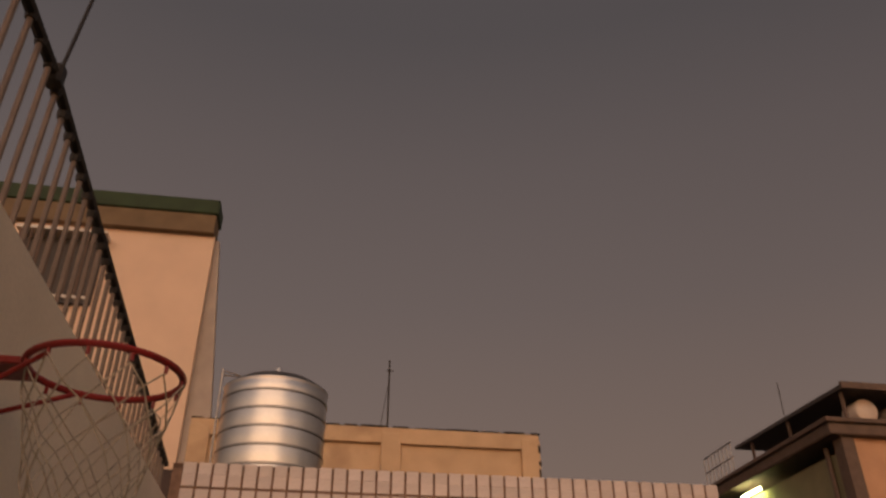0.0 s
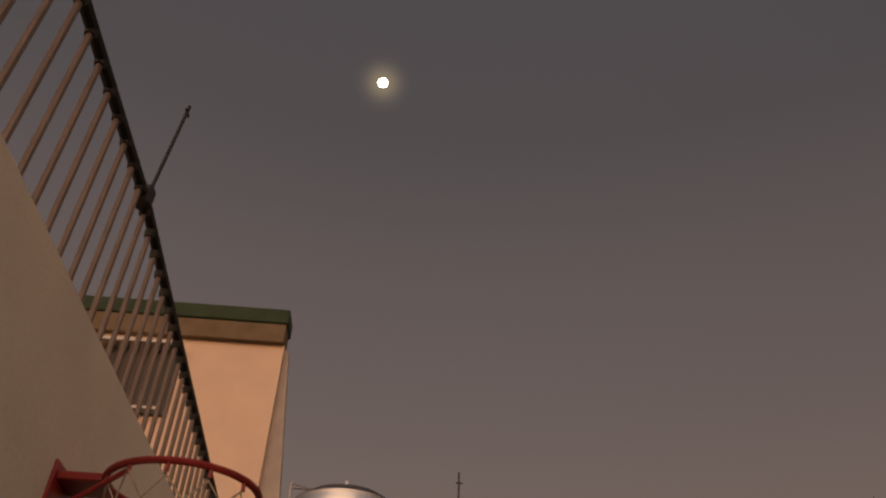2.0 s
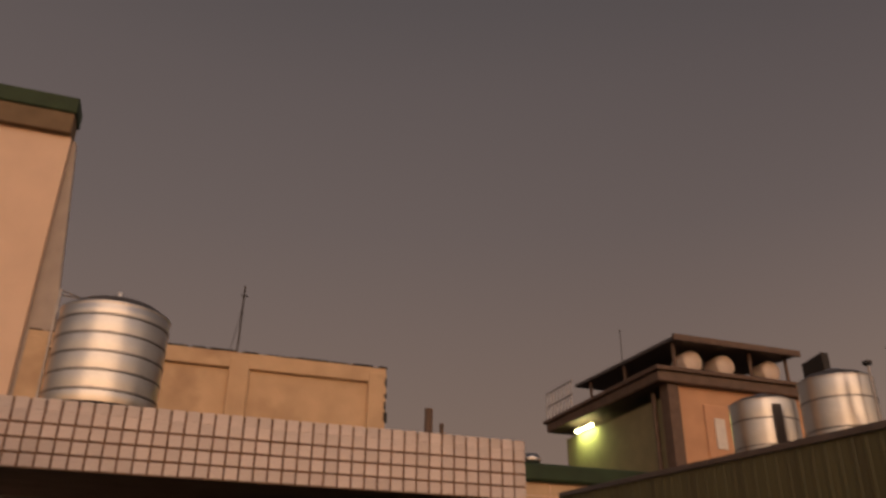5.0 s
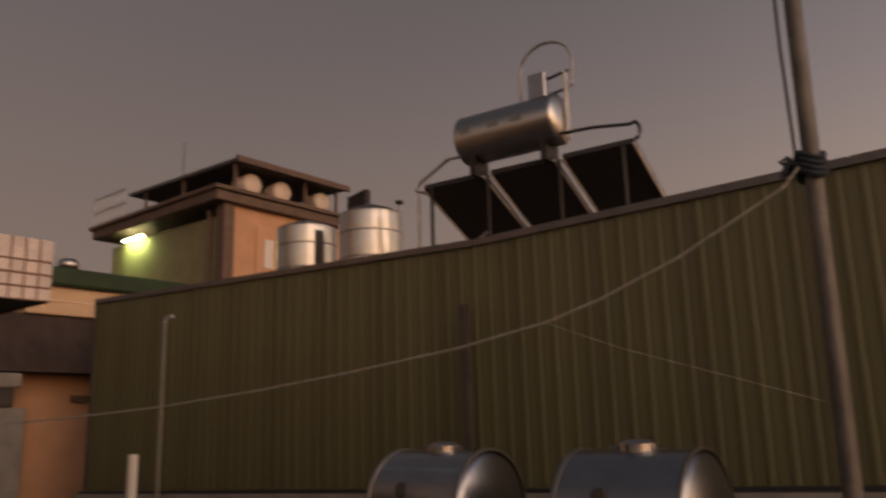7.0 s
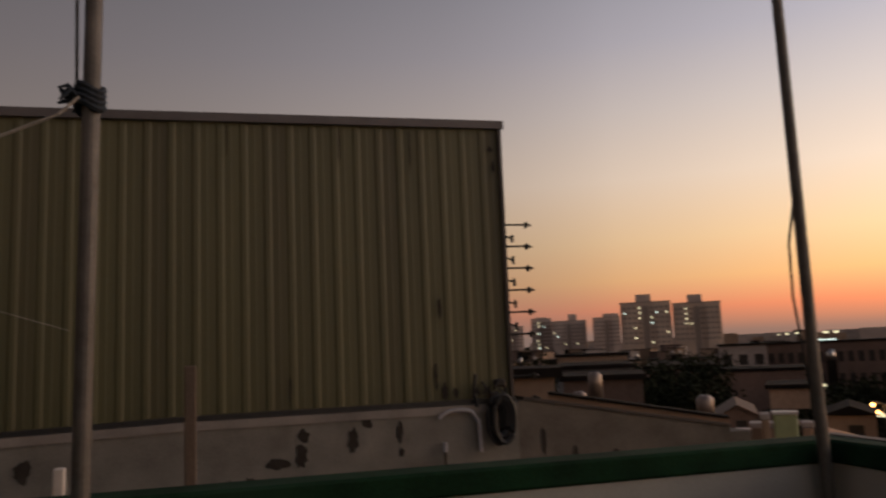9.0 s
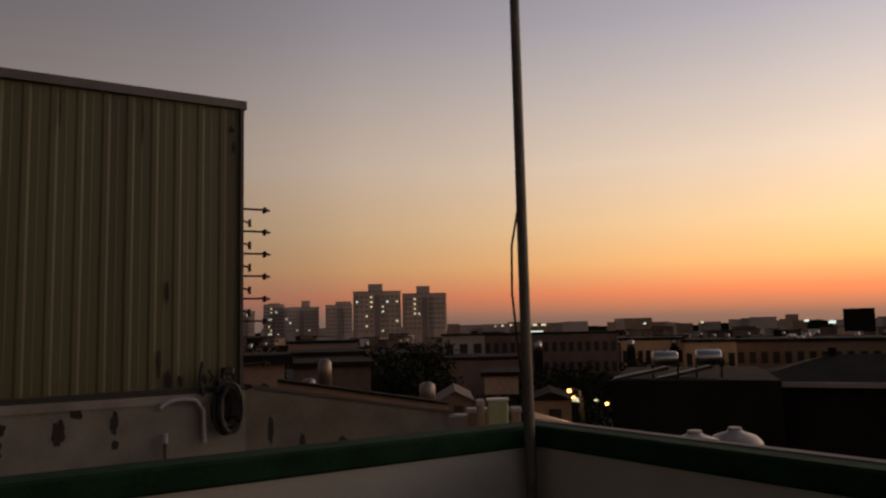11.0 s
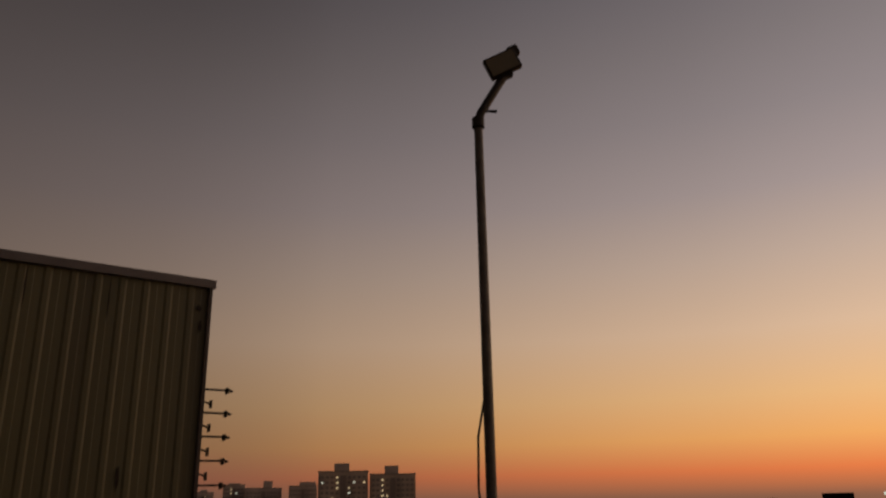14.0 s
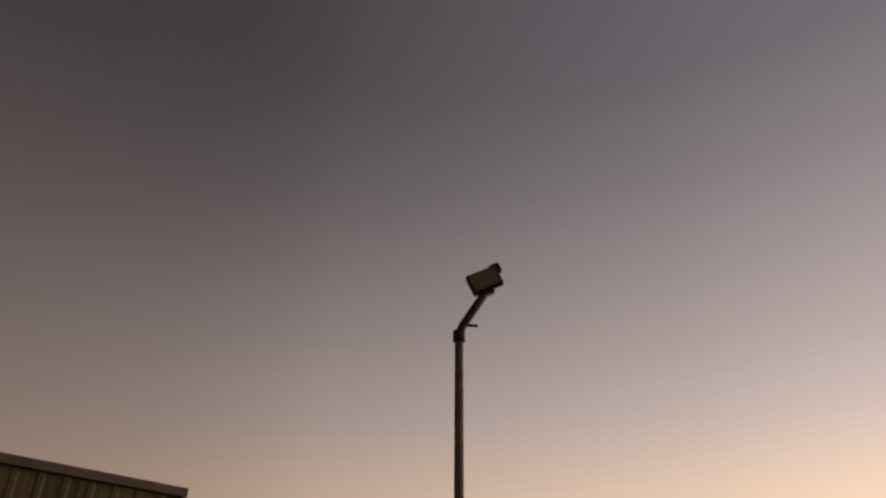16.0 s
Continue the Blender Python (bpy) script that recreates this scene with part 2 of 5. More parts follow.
M_BARK = mat("bark", (0.06, 0.045, 0.035), 0.95, vary=0.3, scale=6)
M_LEAF = mat("dark_leaves", (0.022, 0.027, 0.014), 0.9, vary=0.4, scale=1.5, bump=0.0, spec=0.1)
M_STEELDIM = mat("weathered_roof_tank_steel", (0.3, 0.25, 0.22), 0.48, metal=0.8, vary=0.15, scale=4)
M_DARKUPRIGHT = mat("dark_strip_and_riser", (0.055, 0.048, 0.04), 0.8, vary=0.2, scale=6)
M_MANSARD = mat("dark_brown_shingle", (0.05, 0.034, 0.027), 0.9, vary=0.35, scale=2.5, bump=0.4, streak=True)
M_TUBE = glow("fluorescent_tube", (1.0, 1.0, 0.45), 14.0)
M_STREET = glow("amber_lamp", (1.0, 0.42, 0.09), 5.0)
M_LITWARM = glow("lit_window_warm", (1.0, 0.78, 0.42), 0.75)
M_LITCOOL = glow("lit_window_cool", (0.95, 1.0, 0.8), 0.75)
M_MOON = glow("moon_light", (1.0, 0.93, 0.75), 9.0)


def glass_mat():
    m = bpy.data.materials.new("sunset_tinted_glass")
    m.use_nodes = True
    b = m.node_tree.nodes["Principled BSDF"]
    b.inputs["Base Color"].default_value = (0.03, 0.022, 0.02, 1)
    b.inputs["Roughness"].default_value = 0.06
    b.inputs["IOR"].default_value = 1.64
    b.inputs["Specular IOR Level"].default_value = 0.5
    # tint puts the sunset's red into the reflection
    b.inputs["Specular Tint"].default_value = (1.0, 0.385, 0.16, 1)
    return m


M_GLASS = glass_mat()

# ---- building helpers ----
G = pose(0, 0, 0, 0, 0, 36)      # the terrace's own axes: x along its outer parapet, y across


def mesh_of(bm, material, smooth=False):
    me = bpy.data.meshes.new("mesh")
    if smooth:
        for f in bm.faces:
            f.smooth = True
    bm.to_mesh(me)
    bm.free()
    me.materials.append(material)
    return me


def thing(name, label, category, m=None, group="", kind=""):
    ob = new(name)
    ob.empty_display_size = 0.1
    ob.matrix_world = m or G
    return tagged(ob, label, category, group, kind)


def part(name, bm, material, parent, label="", smooth=False):
    ob = new(name, mesh_of(bm, material, smooth))
    ob.parent = parent
    return tagged(ob, label)


def solid(name, bm, material, label, category, m=None, group="", kind="", smooth=False):
    """A thing of one mesh."""
    ob = new(name, mesh_of(bm, material, smooth))
    ob.matrix_world = m or G
    return tagged(ob, label, category, group, kind)


def add_box(bm, x0, x1, y0, y1, z0, z1, bevel=0.0, m=None):
    x0, x1 = min(x0, x1), max(x0, x1)
    y0, y1 = min(y0, y1), max(y0, y1)
    vs = [bm.verts.new((x, y, z)) for z in (z0, z1) for y in (y0, y1) for x in (x0, x1)]
    fs = [bm.faces.new([vs[i] for i in q]) for q in ((0, 2, 3, 1), (4, 5, 7, 6), (0, 1, 5, 4), (2, 6, 7, 3), (0, 4, 6, 2), (1, 3, 7, 5))]
    if m is not None:
        bmesh.ops.transform(bm, matrix=m, verts=vs)
    if bevel:
        bmesh.ops.bevel(bm, geom=list({e for f in fs for e in f.edges}), offset=bevel, segments=1, affect="EDGES", profile=0.5)
    return bm


def box(x0, x1, y0, y1, z0, z1, bevel=0.0, m=None):
    return add_box(bmesh.new(), x0, x1, y0, y1, z0, z1, bevel, m)


def add_tube(bm, pts, r, seg=10, taper=None):
    """A round bar through points."""
    pts = [Vector(p) for p in pts]
    rings = []
    up = Vector((0, 0, 1))
    for i, p in enumerate(pts):
        d = (pts[min(i + 1, len(pts) - 1)] - pts[max(i - 1, 0)]).normalized()
        s = d.cross(up if abs(d.z) < 0.95 else Vector((1, 0, 0))).normalized()
        t = s.cross(d).normalized()
        rr = r if taper is None else r + (taper - r) * i / (len(pts) - 1)
        rings.append([bm.verts.new(p + rr * (math.cos(a) * s + math.sin(a) * t)) for a in [2 * math.pi * k / seg for k in range(seg)]])
    for a, b in zip(rings, rings[1:]):
        for k in range(seg):
            bm.faces.new((a[k], a[(k + 1) % seg], b[(k + 1) % seg], b[k]))
    bm.faces.new(rings[0][::-1])
    bm.faces.new(rings[-1])
    return bm


def tube(pts, r, seg=10, taper=None):
    return add_tube(bmesh.new(), pts, r, seg, taper)


def lathe(profile, seg=32, m=None):
    """Turn (radius, height) pairs round z."""
    bm = bmesh.new()
    rings = []
    for r, z in profile:
        if r < 1e-5:
            rings.append([bm.verts.new((0, 0, z))])
        else:
            rings.append([bm.verts.new((r * math.cos(2 * math.pi * k / seg), r * math.sin(2 * math.pi * k / seg), z)) for k in range(seg)])
    for a, b in zip(rings, rings[1:]):
        for k in range(seg):
            q = [a[k % len(a)], a[(k + 1) % len(a)], b[(k + 1) % len(b)], b[k % len(b)]]
            q = list(dict.fromkeys(q))
            if len(q) > 2:
                bm.faces.new(q)
    if m is not None:
        bmesh.ops.transform(bm, matrix=m, verts=bm.verts)
    return bm


def prism(poly, y0, y1):
    """A polygon in x, z pushed from y0 to y1."""
    bm = bmesh.new()
    a = [bm.verts.new((x, y0, z)) for x, z in poly]
    b = [bm.verts.new((x, y1, z)) for x, z in poly]
    n = len(poly)
    bm.faces.new(a)
    bm.faces.new(b[::-1])
    for k in range(n):
        bm.faces.new((a[k], b[k], b[(k + 1) % n], a[(k + 1) % n]))
    bmesh.ops.recalc_face_normals(bm, faces=bm.faces)
    return bm


def loop_pts(fn, n):
    return [fn(k / n) for k in range(n + 1)]

# ---- the terrace ----
solid("floor", box(-6.9, 2.6, -1.1, 3.4, -0.15, 0.0), M_ROOFFLOOR, "green painted concrete roof terrace floor", "floor", kind="structure")


def parapet(name, x0, x1, y0, y1):
    p = thing(name, "white parapet wall with a green painted coping", "wall", kind="structure")
    part("wall", box(x0, x1, y0, y1, 0, 1.01), M_WHITEWALL, p)
    e = 0.018
    part("coping", box(x0 - e, x1 + e, y0 - e, y1 + e, 1.01, 1.11, 0.012), M_GREENPAINT, p, "dark green painted coping")
    return p


parapet("wall_outer", -5.9, 2.44, 3.26, 3.41)
end = parapet("wall_end", 2.462, 2.61, -2.6, 3.41)
# thin pale box imitates light caught on the coping's far edge
part("lit_edge", box(2.565, 2.624, -2.6, 3.42, 1.1105, 1.115), M_CONCRETE, end, "pale strip drawn as the lit top edge of the coping")

# plastered stair wall with its guard rail
solid("wall_stair", box(-5.98, 1.6, -1.2, -1.0, 0, 2.86, 0.01), M_PLASTER, "rough grey-brown plastered stair wall", "wall", kind="structure")


def rail_z(x):
    return 3.47 if x > -2.55 else 3.45 - 0.12 * (-2.55 - x)


def guard_rail():
    g = thing("guard_rail", "pale steel bar guard rail with a black top rail", "railing")
    x = -0.5
    while x > -5.85:
        z1 = rail_z(x)
        bar = part("bar", tube([(x, -1.03, 2.8), (x, -1.03, z1)], 0.0105, 8), M_BAR, g)
        part("bar_cap", lathe([(0, -0.024), (0.017, -0.022), (0.022, 0), (0.017, 0.02), (0, 0.022)], 8, pose(x, -1.03, z1)), M_DARKSTEEL, bar, "black end cap")
        x -= 0.1105
    part("top_rail", tube([(-0.4, -1.03, 3.485), (-2.55, -1.03, 3.475), (-5.9, -1.03, rail_z(-5.9) + 0.02)], 0.021, 8), M_DARKSTEEL, g, "black top rail")
    part("joint", box(-2.585, -2.525, -1.06, -1.0, 3.425, 3.52, 0.012), M_DARKSTEEL, g, "black rail clamp")
    return g


M_BAR = mat("pale_painted_bar", (0.17, 0.125, 0.095), 0.5, metal=0.2, vary=0.12, scale=12, bump=0.05)
guard_rail()
rod = thing("antenna_rod", "thin dark aerial rod clamped to the guard rail", "antenna")
part("rod", tube([(-2.58, -1.03, 3.5), (-2.67, -1.03, 4.1)], 0.008, 6), M_DARKSTEEL, rod)
part("tip", tube([(-2.69, -1.03, 4.06), (-2.645, -1.03, 4.06)], 0.006, 6), M_DARKSTEEL, rod)


def hoop():
    h = thing("basketball_hoop", "red steel basketball hoop with a worn net on the wall", "hoop")
    cx, cy, z, R = -2.62, -0.648, 2.413, 0.218
    ring = loop_pts(lambda u: (cx + R * math.cos(2 * math.pi * u), cy + R * math.sin(2 * math.pi * u), z), 40)
    rim = part("rim", tube(ring, 0.011, 8), M_RED, h)
    part("back_plate", box(cx - 0.09, cx + 0.09, -1.0, -0.99, 2.27, 2.45, 0.003), M_RED, h)
    part("arm", box(cx - 0.07, cx + 0.07, -0.99, cy - R + 0.01, 2.4, 2.425, 0.004), M_RED, h)
    for s in (-1, 1):
        part("brace", tube([(cx + s * 0.075, -0.985, 2.29), (cx + s * 0.16, cy - 0.12, 2.402)], 0.008, 6), M_RED, h)
    n = 12
    for k in range(n):
        a = 2 * math.pi * k / n
        part("hook", tube([(cx + R * math.cos(a), cy + R * math.sin(a), z - 0.008), (cx + R * math.cos(a), cy + R * math.sin(a), z - 0.032)], 0.006, 6), M_RED, rim)
    bm = bmesh.new()
    rows = 6
    rnd = random.Random(4)

    def net_pt(i, j):
        a = 2 * math.pi * (i + 0.5 * (j % 2)) / n
        u = j / rows
        r = R * (1 - 0.42 * u) + rnd.uniform(-0.008, 0.008)
        return (cx + r * math.cos(a), cy + r * math.sin(a), z - 0.03 - 0.36 * u + rnd.uniform(-0.012, 0.012))
    grid = [[net_pt(i, j) for i in range(n)] for j in range(rows + 1)]
    for j in range(rows):
        for i in range(n):
            k = (i + 1) % n if j % 2 else (i - 1) % n
            add_tube(bm, [grid[j][i], grid[j + 1][i]], 0.0028, 4)
            add_tube(bm, [grid[j][i], grid[j + 1][k]], 0.0028, 4)
    part("net", bm, M_NET, h, "frayed off-white cord net")


hoop()

# ---- tiled roof room at the end of the terrace ----
room = thing("tiled_room", "roof room with a white mosaic-tiled fascia and wide reflecting windows", "building")
part("roof_slab", box(-9.9, -6.03, -3.0, 2.985, 2.66, 3.07), M_SOFFIT, room, "concrete roof slab coloured dark for its shaded underside")
part("fascia_backing", box(-6.03, -6.012, -1.0, 2.985, 2.645, 3.11), M_GROUT, room)
part("fascia_backing", box(-9.9, -6.031, 2.986, 2.998, 2.645, 3.11), M_GROUT, room)
part("coping", box(-6.2, -6.012, -1.0, 2.985, 3.075, 3.112), M_GROUT, room)
part("pier_core", box(-6.45, -6.215, 2.455, 2.695, 0, 2.66), M_GROUT, room)
part("side_wall", box(-9.8, -6.46, 2.5, 2.68, 0, 2.66), M_BROWN, room, "dark brown side wall")
part("back_wall", box(-9.9, -9.8, -3.0, 2.68, 0, 2.66), M_PLASTER, room)
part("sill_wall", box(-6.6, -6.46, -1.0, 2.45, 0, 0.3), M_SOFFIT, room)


def window_unit():
    w = thing("window_1", "wide brown aluminium window with transom lights reflecting the sunset", "window", kind="structure")
    y0, y1 = -1.0, 2.44
    xf, xb = -6.47, -6.53
    part("frame_head", box(xb, xf, y0, y1, 2.49, 2.525, 0.004), M_DARKFRAME, w)
    part("transom", box(xb, xf + 0.02, y0, y1, 2.02, 2.09, 0.004), M_ALU, w)
    part("frame_sill", box(xb, xf, y0, y1, 0.3, 0.37, 0.004), M_ALU, w)
    for y in (-0.9, 0.232, 1.36):
        part("mullion", box(xb, xf + 0.01, y - 0.025, y + 0.025, 2.09, 2.49, 0.004), M_ALU, w)
    # two thin dark uprights across the upper panes
    for y in (0.985, 1.21):
        part("slim_dark_upright", box(xb, xf, y - 0.012, y + 0.012, 2.09, 2.49, 0.002), M_DARKFRAME, w)
    part("frame_jamb", box(xb, xf + 0.012, y1 - 0.07, y1, 0.37, 2.49, 0.004), M_DARKFRAME, w)
    for y in (-0.35, 0.23, 0.79, 1.37, 1.9):
        part("sash_stile", box(xb, xf + 0.015, y - 0.04, y + 0.04, 0.37, 2.02, 0.004), M_ALU, w)
    ys = [-1.0, 0.232, 1.36, 2.37]
    for a, b in zip(ys, ys[1:]):
        p = part("pane", box(-6.503, -6.497, a, b, 2.09, 2.49), M_GLASS, w)
    for a, b in zip([-1.0, -0.35, 0.23, 0.79, 1.37, 1.9], [-0.35, 0.23, 0.79, 1.37, 1.9, 2.37]):
        part("pane", box(-6.503, -6.497, a, b, 0.37, 2.02), M_GLASS, w)
    part("handle", box(-6.46, -6.43, 1.98, 2.02, 2.16, 2.2, 0.004), M_DARKFRAME, w)


window_unit()


# ---- the olive steel wall next door ----
def sheet_mesh(width, z0, z1):
    """One trapezoid-ribbed sheet, seen from -y."""
    bm = bmesh.new()
    n = round(width / 0.195)
    prof = []
    for k in range(n):
        x = k * width / n
        prof += [(x, 0.0), (x + 0.02, -0.0095), (x + 0.055, -0.0095), (x + 0.075, 0.0), (x + 0.13, -0.0025), (x + 0.138, 0.0)]
    prof.append((width, 0.0))
    front = [(bm.verts.new((x, y, z0)), bm.verts.new((x, y, z1))) for x, y in prof]
    back = [(bm.verts.new((x, y + 0.003, z0)), bm.verts.new((x, y + 0.003, z1))) for x, y in prof]
    for (a, b), (c, d) in zip(front, front[1:]):
        bm.faces.new((a, c, d, b))
    for (a, b), (c, d) in zip(back, back[1:]):
        bm.faces.new((c, a, b, d))
    for i in (0, -1):
        bm.faces.new((front[i][0], front[i][1], back[i][1], back[i][0]))
    for (a, b), (c, d), (e, f), (g, h) in zip(front, front[1:], back, back[1:]):
        bm.faces.new((b, d, h, f))
        bm.faces.new((a, e, g, c))
    return bm


shed = thing("steel_shed", "olive corrugated steel shed with grey flashing above a low wall", "shed")
SHEET_W, SHEETS = 0.978, 16


def shed_top(x):
    return 3.645 - 0.008 * (2.345 - x) if x > -5 else 3.586 + 0.042 * (-5 - x)


def shed_foot(x):
    return 1.13 if x > -0.5 else 1.13 - 0.03 * (-0.5 - x)


first = None
for k in range(SHEETS):
    x = 2.345 - (k + 1) * SHEET_W
    if first is None:
        first = part("sheet", sheet_mesh(SHEET_W + 0.004, 0.0, 1.0), M_SHEET, shed)
        s = first
    else:
        s = new("sheet", first.data)
        s.parent = shed
    s.location = (x, 7.1 + 0.004 * (k % 2), shed_foot(x))
    s.scale = (1, 1, shed_top(x) - shed_foot(x) - 0.02)
XL = 2.345 - SHEETS * SHEET_W
for x0, x1 in ((2.4, -1.2), (-1.21, -5.0), (-5.01, -9.0), (-9.01, XL - 0.03)):
    a, b = shed_top(x0), shed_top(x1)
    part("flashing", prism([(x0, a - 0.03), (x0, a + 0.045), (x1, b + 0.045), (x1, b - 0.03)], 7.05 + random.Random(x0).uniform(0, 0.006), 7.16), M_SHEETTRIM, shed, "grey folded roof flashing")
part("corner_trim", box(2.345, 2.375, 7.06, 7.2, 1.13, 3.65), M_DARKFRAME, shed)
part("corner_trim", box(XL - 0.03, XL, 7.06, 7.2, 0.2, 3.9), M_DARKFRAME, shed)
# black strip imitating the shadow gap between sheets and low wall
part("base_gap_shade", prism([(XL, shed_foot(XL) - 0.03), (XL, shed_foot(XL) + 0.012), (-0.5, 1.138), (2.36, 1.144), (2.36, 1.105), (-0.5, 1.098)], 6.972, 7.05), M_RUBBER, shed, "dark strip drawn as the shadow gap under the sheets")
part("end_wall", box(2.35, 2.368, 7.2, 12.6, 1.1, 3.62), M_SHEET, shed)
part("end_wall", box(XL - 0.02, XL, 7.2, 12.6, 0.2, 3.85), M_SHEET, shed)
part("back_wall", box(XL, 2.36, 12.6, 12.65, 0.2, 3.6), M_SHEET, shed)
part("roof", prism([(2.4, 3.58), (2.4, 3.62), (-5, 3.62), (XL - 0.03, 3.86), (XL - 0.03, 3.82), (-5, 3.58)], 7.165, 12.7), M_SHEETTRIM, shed)

rnd = random.Random(31)
for x, z, w, h in ((1.74, 1.22, 0.07, 0.16), (1.66, 1.36, 0.035, 0.22), (1.72, 1.95, 0.03, 0.2), (1.84, 1.2, 0.05, 0.1), (1.5, 3.4, 0.012, 0.4), (0.86, 3.42, 0.014, 0.36), (2.27, 3.42, 0.05, 0.06), (2.29, 3.25, 0.03, 0.12), (-0.1, 3.45, 0.01, 0.3), (0.4, 1.3, 0.02, 0.25), (-2.2, 3.4, 0.012, 0.35)):
    n = 14
    poly = [(x + 0.5 * w * rnd.uniform(0.6, 1.2) * math.cos(6.2832 * k / n), z + 0.5 * h * rnd.uniform(0.6, 1.2) * math.sin(6.2832 * k / n)) for k in range(n)]
    part("rust_streak", prism(poly, 7.0815, 7.0855), M_DARKPATCH, shed, "dark rust streak on the sheet")

# brackets on the shed's end
for k in range(8):
    z = 2.74 - 0.208 * k - (0.18 if k > 5 else 0)
    b = thing("wall_bracket", "rusty iron bracket sticking out of the shed's end", "bracket", group="brackets on the shed end")
    rd = part("rod", tube([(2.37, 7.3, z), (2.7, 7.3, z + 0.005)], 0.0105, 6), M_DARKSTEEL, b)
    part("nut", box(2.655, 2.675, 7.27, 7.33, z - 0.028, z + 0.028, 0.004), M_DARKSTEEL, rd)
    part("tip", lathe([(0, -0.02), (0.016, 0), (0, 0.03)], 6, pose(2.7, 7.3, z, 0, 90)), M_DARKSTEEL, rd)
    if k < 5:
        sh = part("short_rod", tube([(2.37, 7.3, z - 0.105), (2.45, 7.3, z - 0.107), (2.52, 7.3, z - 0.13)], 0.009, 6), M_DARKSTEEL, b)
        part("short_tip", box(2.512, 2.528, 7.28, 7.32, z - 0.165, z - 0.095), M_DARKSTEEL, sh)

# low wall with peeling paint under the shed
low = thing("wall_low", "low white wall with peeling paint and bare patches", "wall", kind="structure")
part("wall", prism([(-13.4, -0.6), (-13.4, 0.71), (-0.5, 1.095), (2.37, 1.1), (2.37, -0.6)], 6.98, 7.3), M_PEEL, low)
M_BAREWALL = mat("bare_brown_render", (0.135, 0.12, 0.1), 0.95, vary=0.25, scale=3, bump=0.4, stain=(0.085, 0.073, 0.06), stain_scale=1.5)
part("bare_end", prism([(2.371, -0.6), (2.371, 1.1), (2.42, 1.12), (4.5, 0.755), (4.5, -0.6)], 6.98, 7.3), M_BAREWALL, low, "bare brown rendered end")
part("cap_band", prism([(-13.4, 0.64), (-13.4, 0.708), (-0.5, 1.094), (2.2, 1.098), (2.2, 1.03), (-0.5, 1.026)], 6.965, 6.98), M_CONCRETE, low, "bare cement band")
part("edge_line", prism([(2.42, 1.12), (2.42, 1.145), (4.5, 0.78), (4.5, 0.755)], 6.96, 7.32), M_DARKFRAME, low)
part("end_pier", box(4.5, 4.72, 6.98, 7.3, -0.6, 0.7), M_BAREWALL, low)


def patch(x, z, w, h, seed):
    """An uneven scab of bare render, a few millimetres proud."""
    r = random.Random(seed)
    n = 18
    poly = []
    for k in range(n):
        a = 2 * math.pi * k / n
        q = r.uniform(0.65, 1.1)
        poly.append((x + 0.5 * w * q * math.cos(a), z + 0.5 * h * q * math.sin(a)))
    part("bare_patch", prism(poly, 6.974, 6.985), M_DARKPATCH, low, "dark patch where paint has flaked off")


for i, (x, z, w, h) in enumerate([(0.28, 0.72, 0.2, 0.1), (0.47, 0.77, 0.11, 0.22), (0.49, 0.93, 0.1, 0.12), (0.9, 0.87, 0.1, 0.23), (1.02, 1.0, 0.1, 0.1),
                                  (1.3, 0.9, 0.06, 0.2), (1.31, 0.74, 0.05, 0.08), (-0.1, 0.55, 0.14, 0.16), (0.06, 0.6, 0.1, 0.06), (2.9, 0.6, 0.06, 0.2),
                                  (3.3, 0.55, 0.16, 0.16), (3.6, 0.5, 0.12, 0.12), (2.6, 0.75, 0.05, 0.3), (-1.6, 0.8, 0.14, 0.2), (-3.0, 0.7, 0.2, 0.16), (-4.6, 0.75, 0.3, 0.2)]):
    patch(x, z, w, h, i)

# neighbour's lower roof between the two walls
solid("neighbour_roof", box(-13.4, 6.0, 3.42, 6.98, -0.3, 0.1), M_CONCRETE, "stained concrete neighbouring roof", "roof", kind="structure")

# hanging hose, pipe bend
hz = thing("hose_coil", "coil of black rubber hose hung on the wall corner", "hose")
for k in range(8):
    r = 0.08 + 0.012 * (k % 4)
    part("loop", tube(loop_pts(lambda u, r=r, k=k: (2.13 + 0.01 * k + r * 0.8 * math.cos(2 * math.pi * u), 6.935 - 0.012 * k, 0.96 + 0.012 * (k % 3) + 1.75 * r * math.sin(2 * math.pi * u)), 24), 0.02, 6), M_RUBBER, hz)
part("hook", box(2.1, 2.17, 6.9, 7.0, 1.14, 1.2, 0.01), M_DARKSTEEL, hz)
part("tail", tube([(1.99, 6.94, 1.08), (1.96, 6.95, 1.22), (1.985, 6.95, 1.36)], 0.016, 6), M_RUBBER, hz)
part("valve", box(2.15, 2.26, 6.94, 7.0, 1.24, 1.31, 0.015), M_DARKSTEEL, hz)
hose_rnd = random.Random(12)
for k in range(9):
    x, z = 1.98 + 0.034 * k, 1.17 + hose_rnd.uniform(-0.02, 0.06)
    part("knotted_end", tube([(x, 6.95, z), (x + hose_rnd.uniform(-0.05, 0.05), 6.93, z + hose_rnd.uniform(0.02, 0.08)), (x + hose_rnd.uniform(-0.06, 0.06), 6.94, z + hose_rnd.uniform(-0.03, 0.1))], 0.016, 5, 0.009), M_RUBBER, hz)
bend = thing("water_pipe", "grey plastic water pipe bent over the low wall", "pipe")
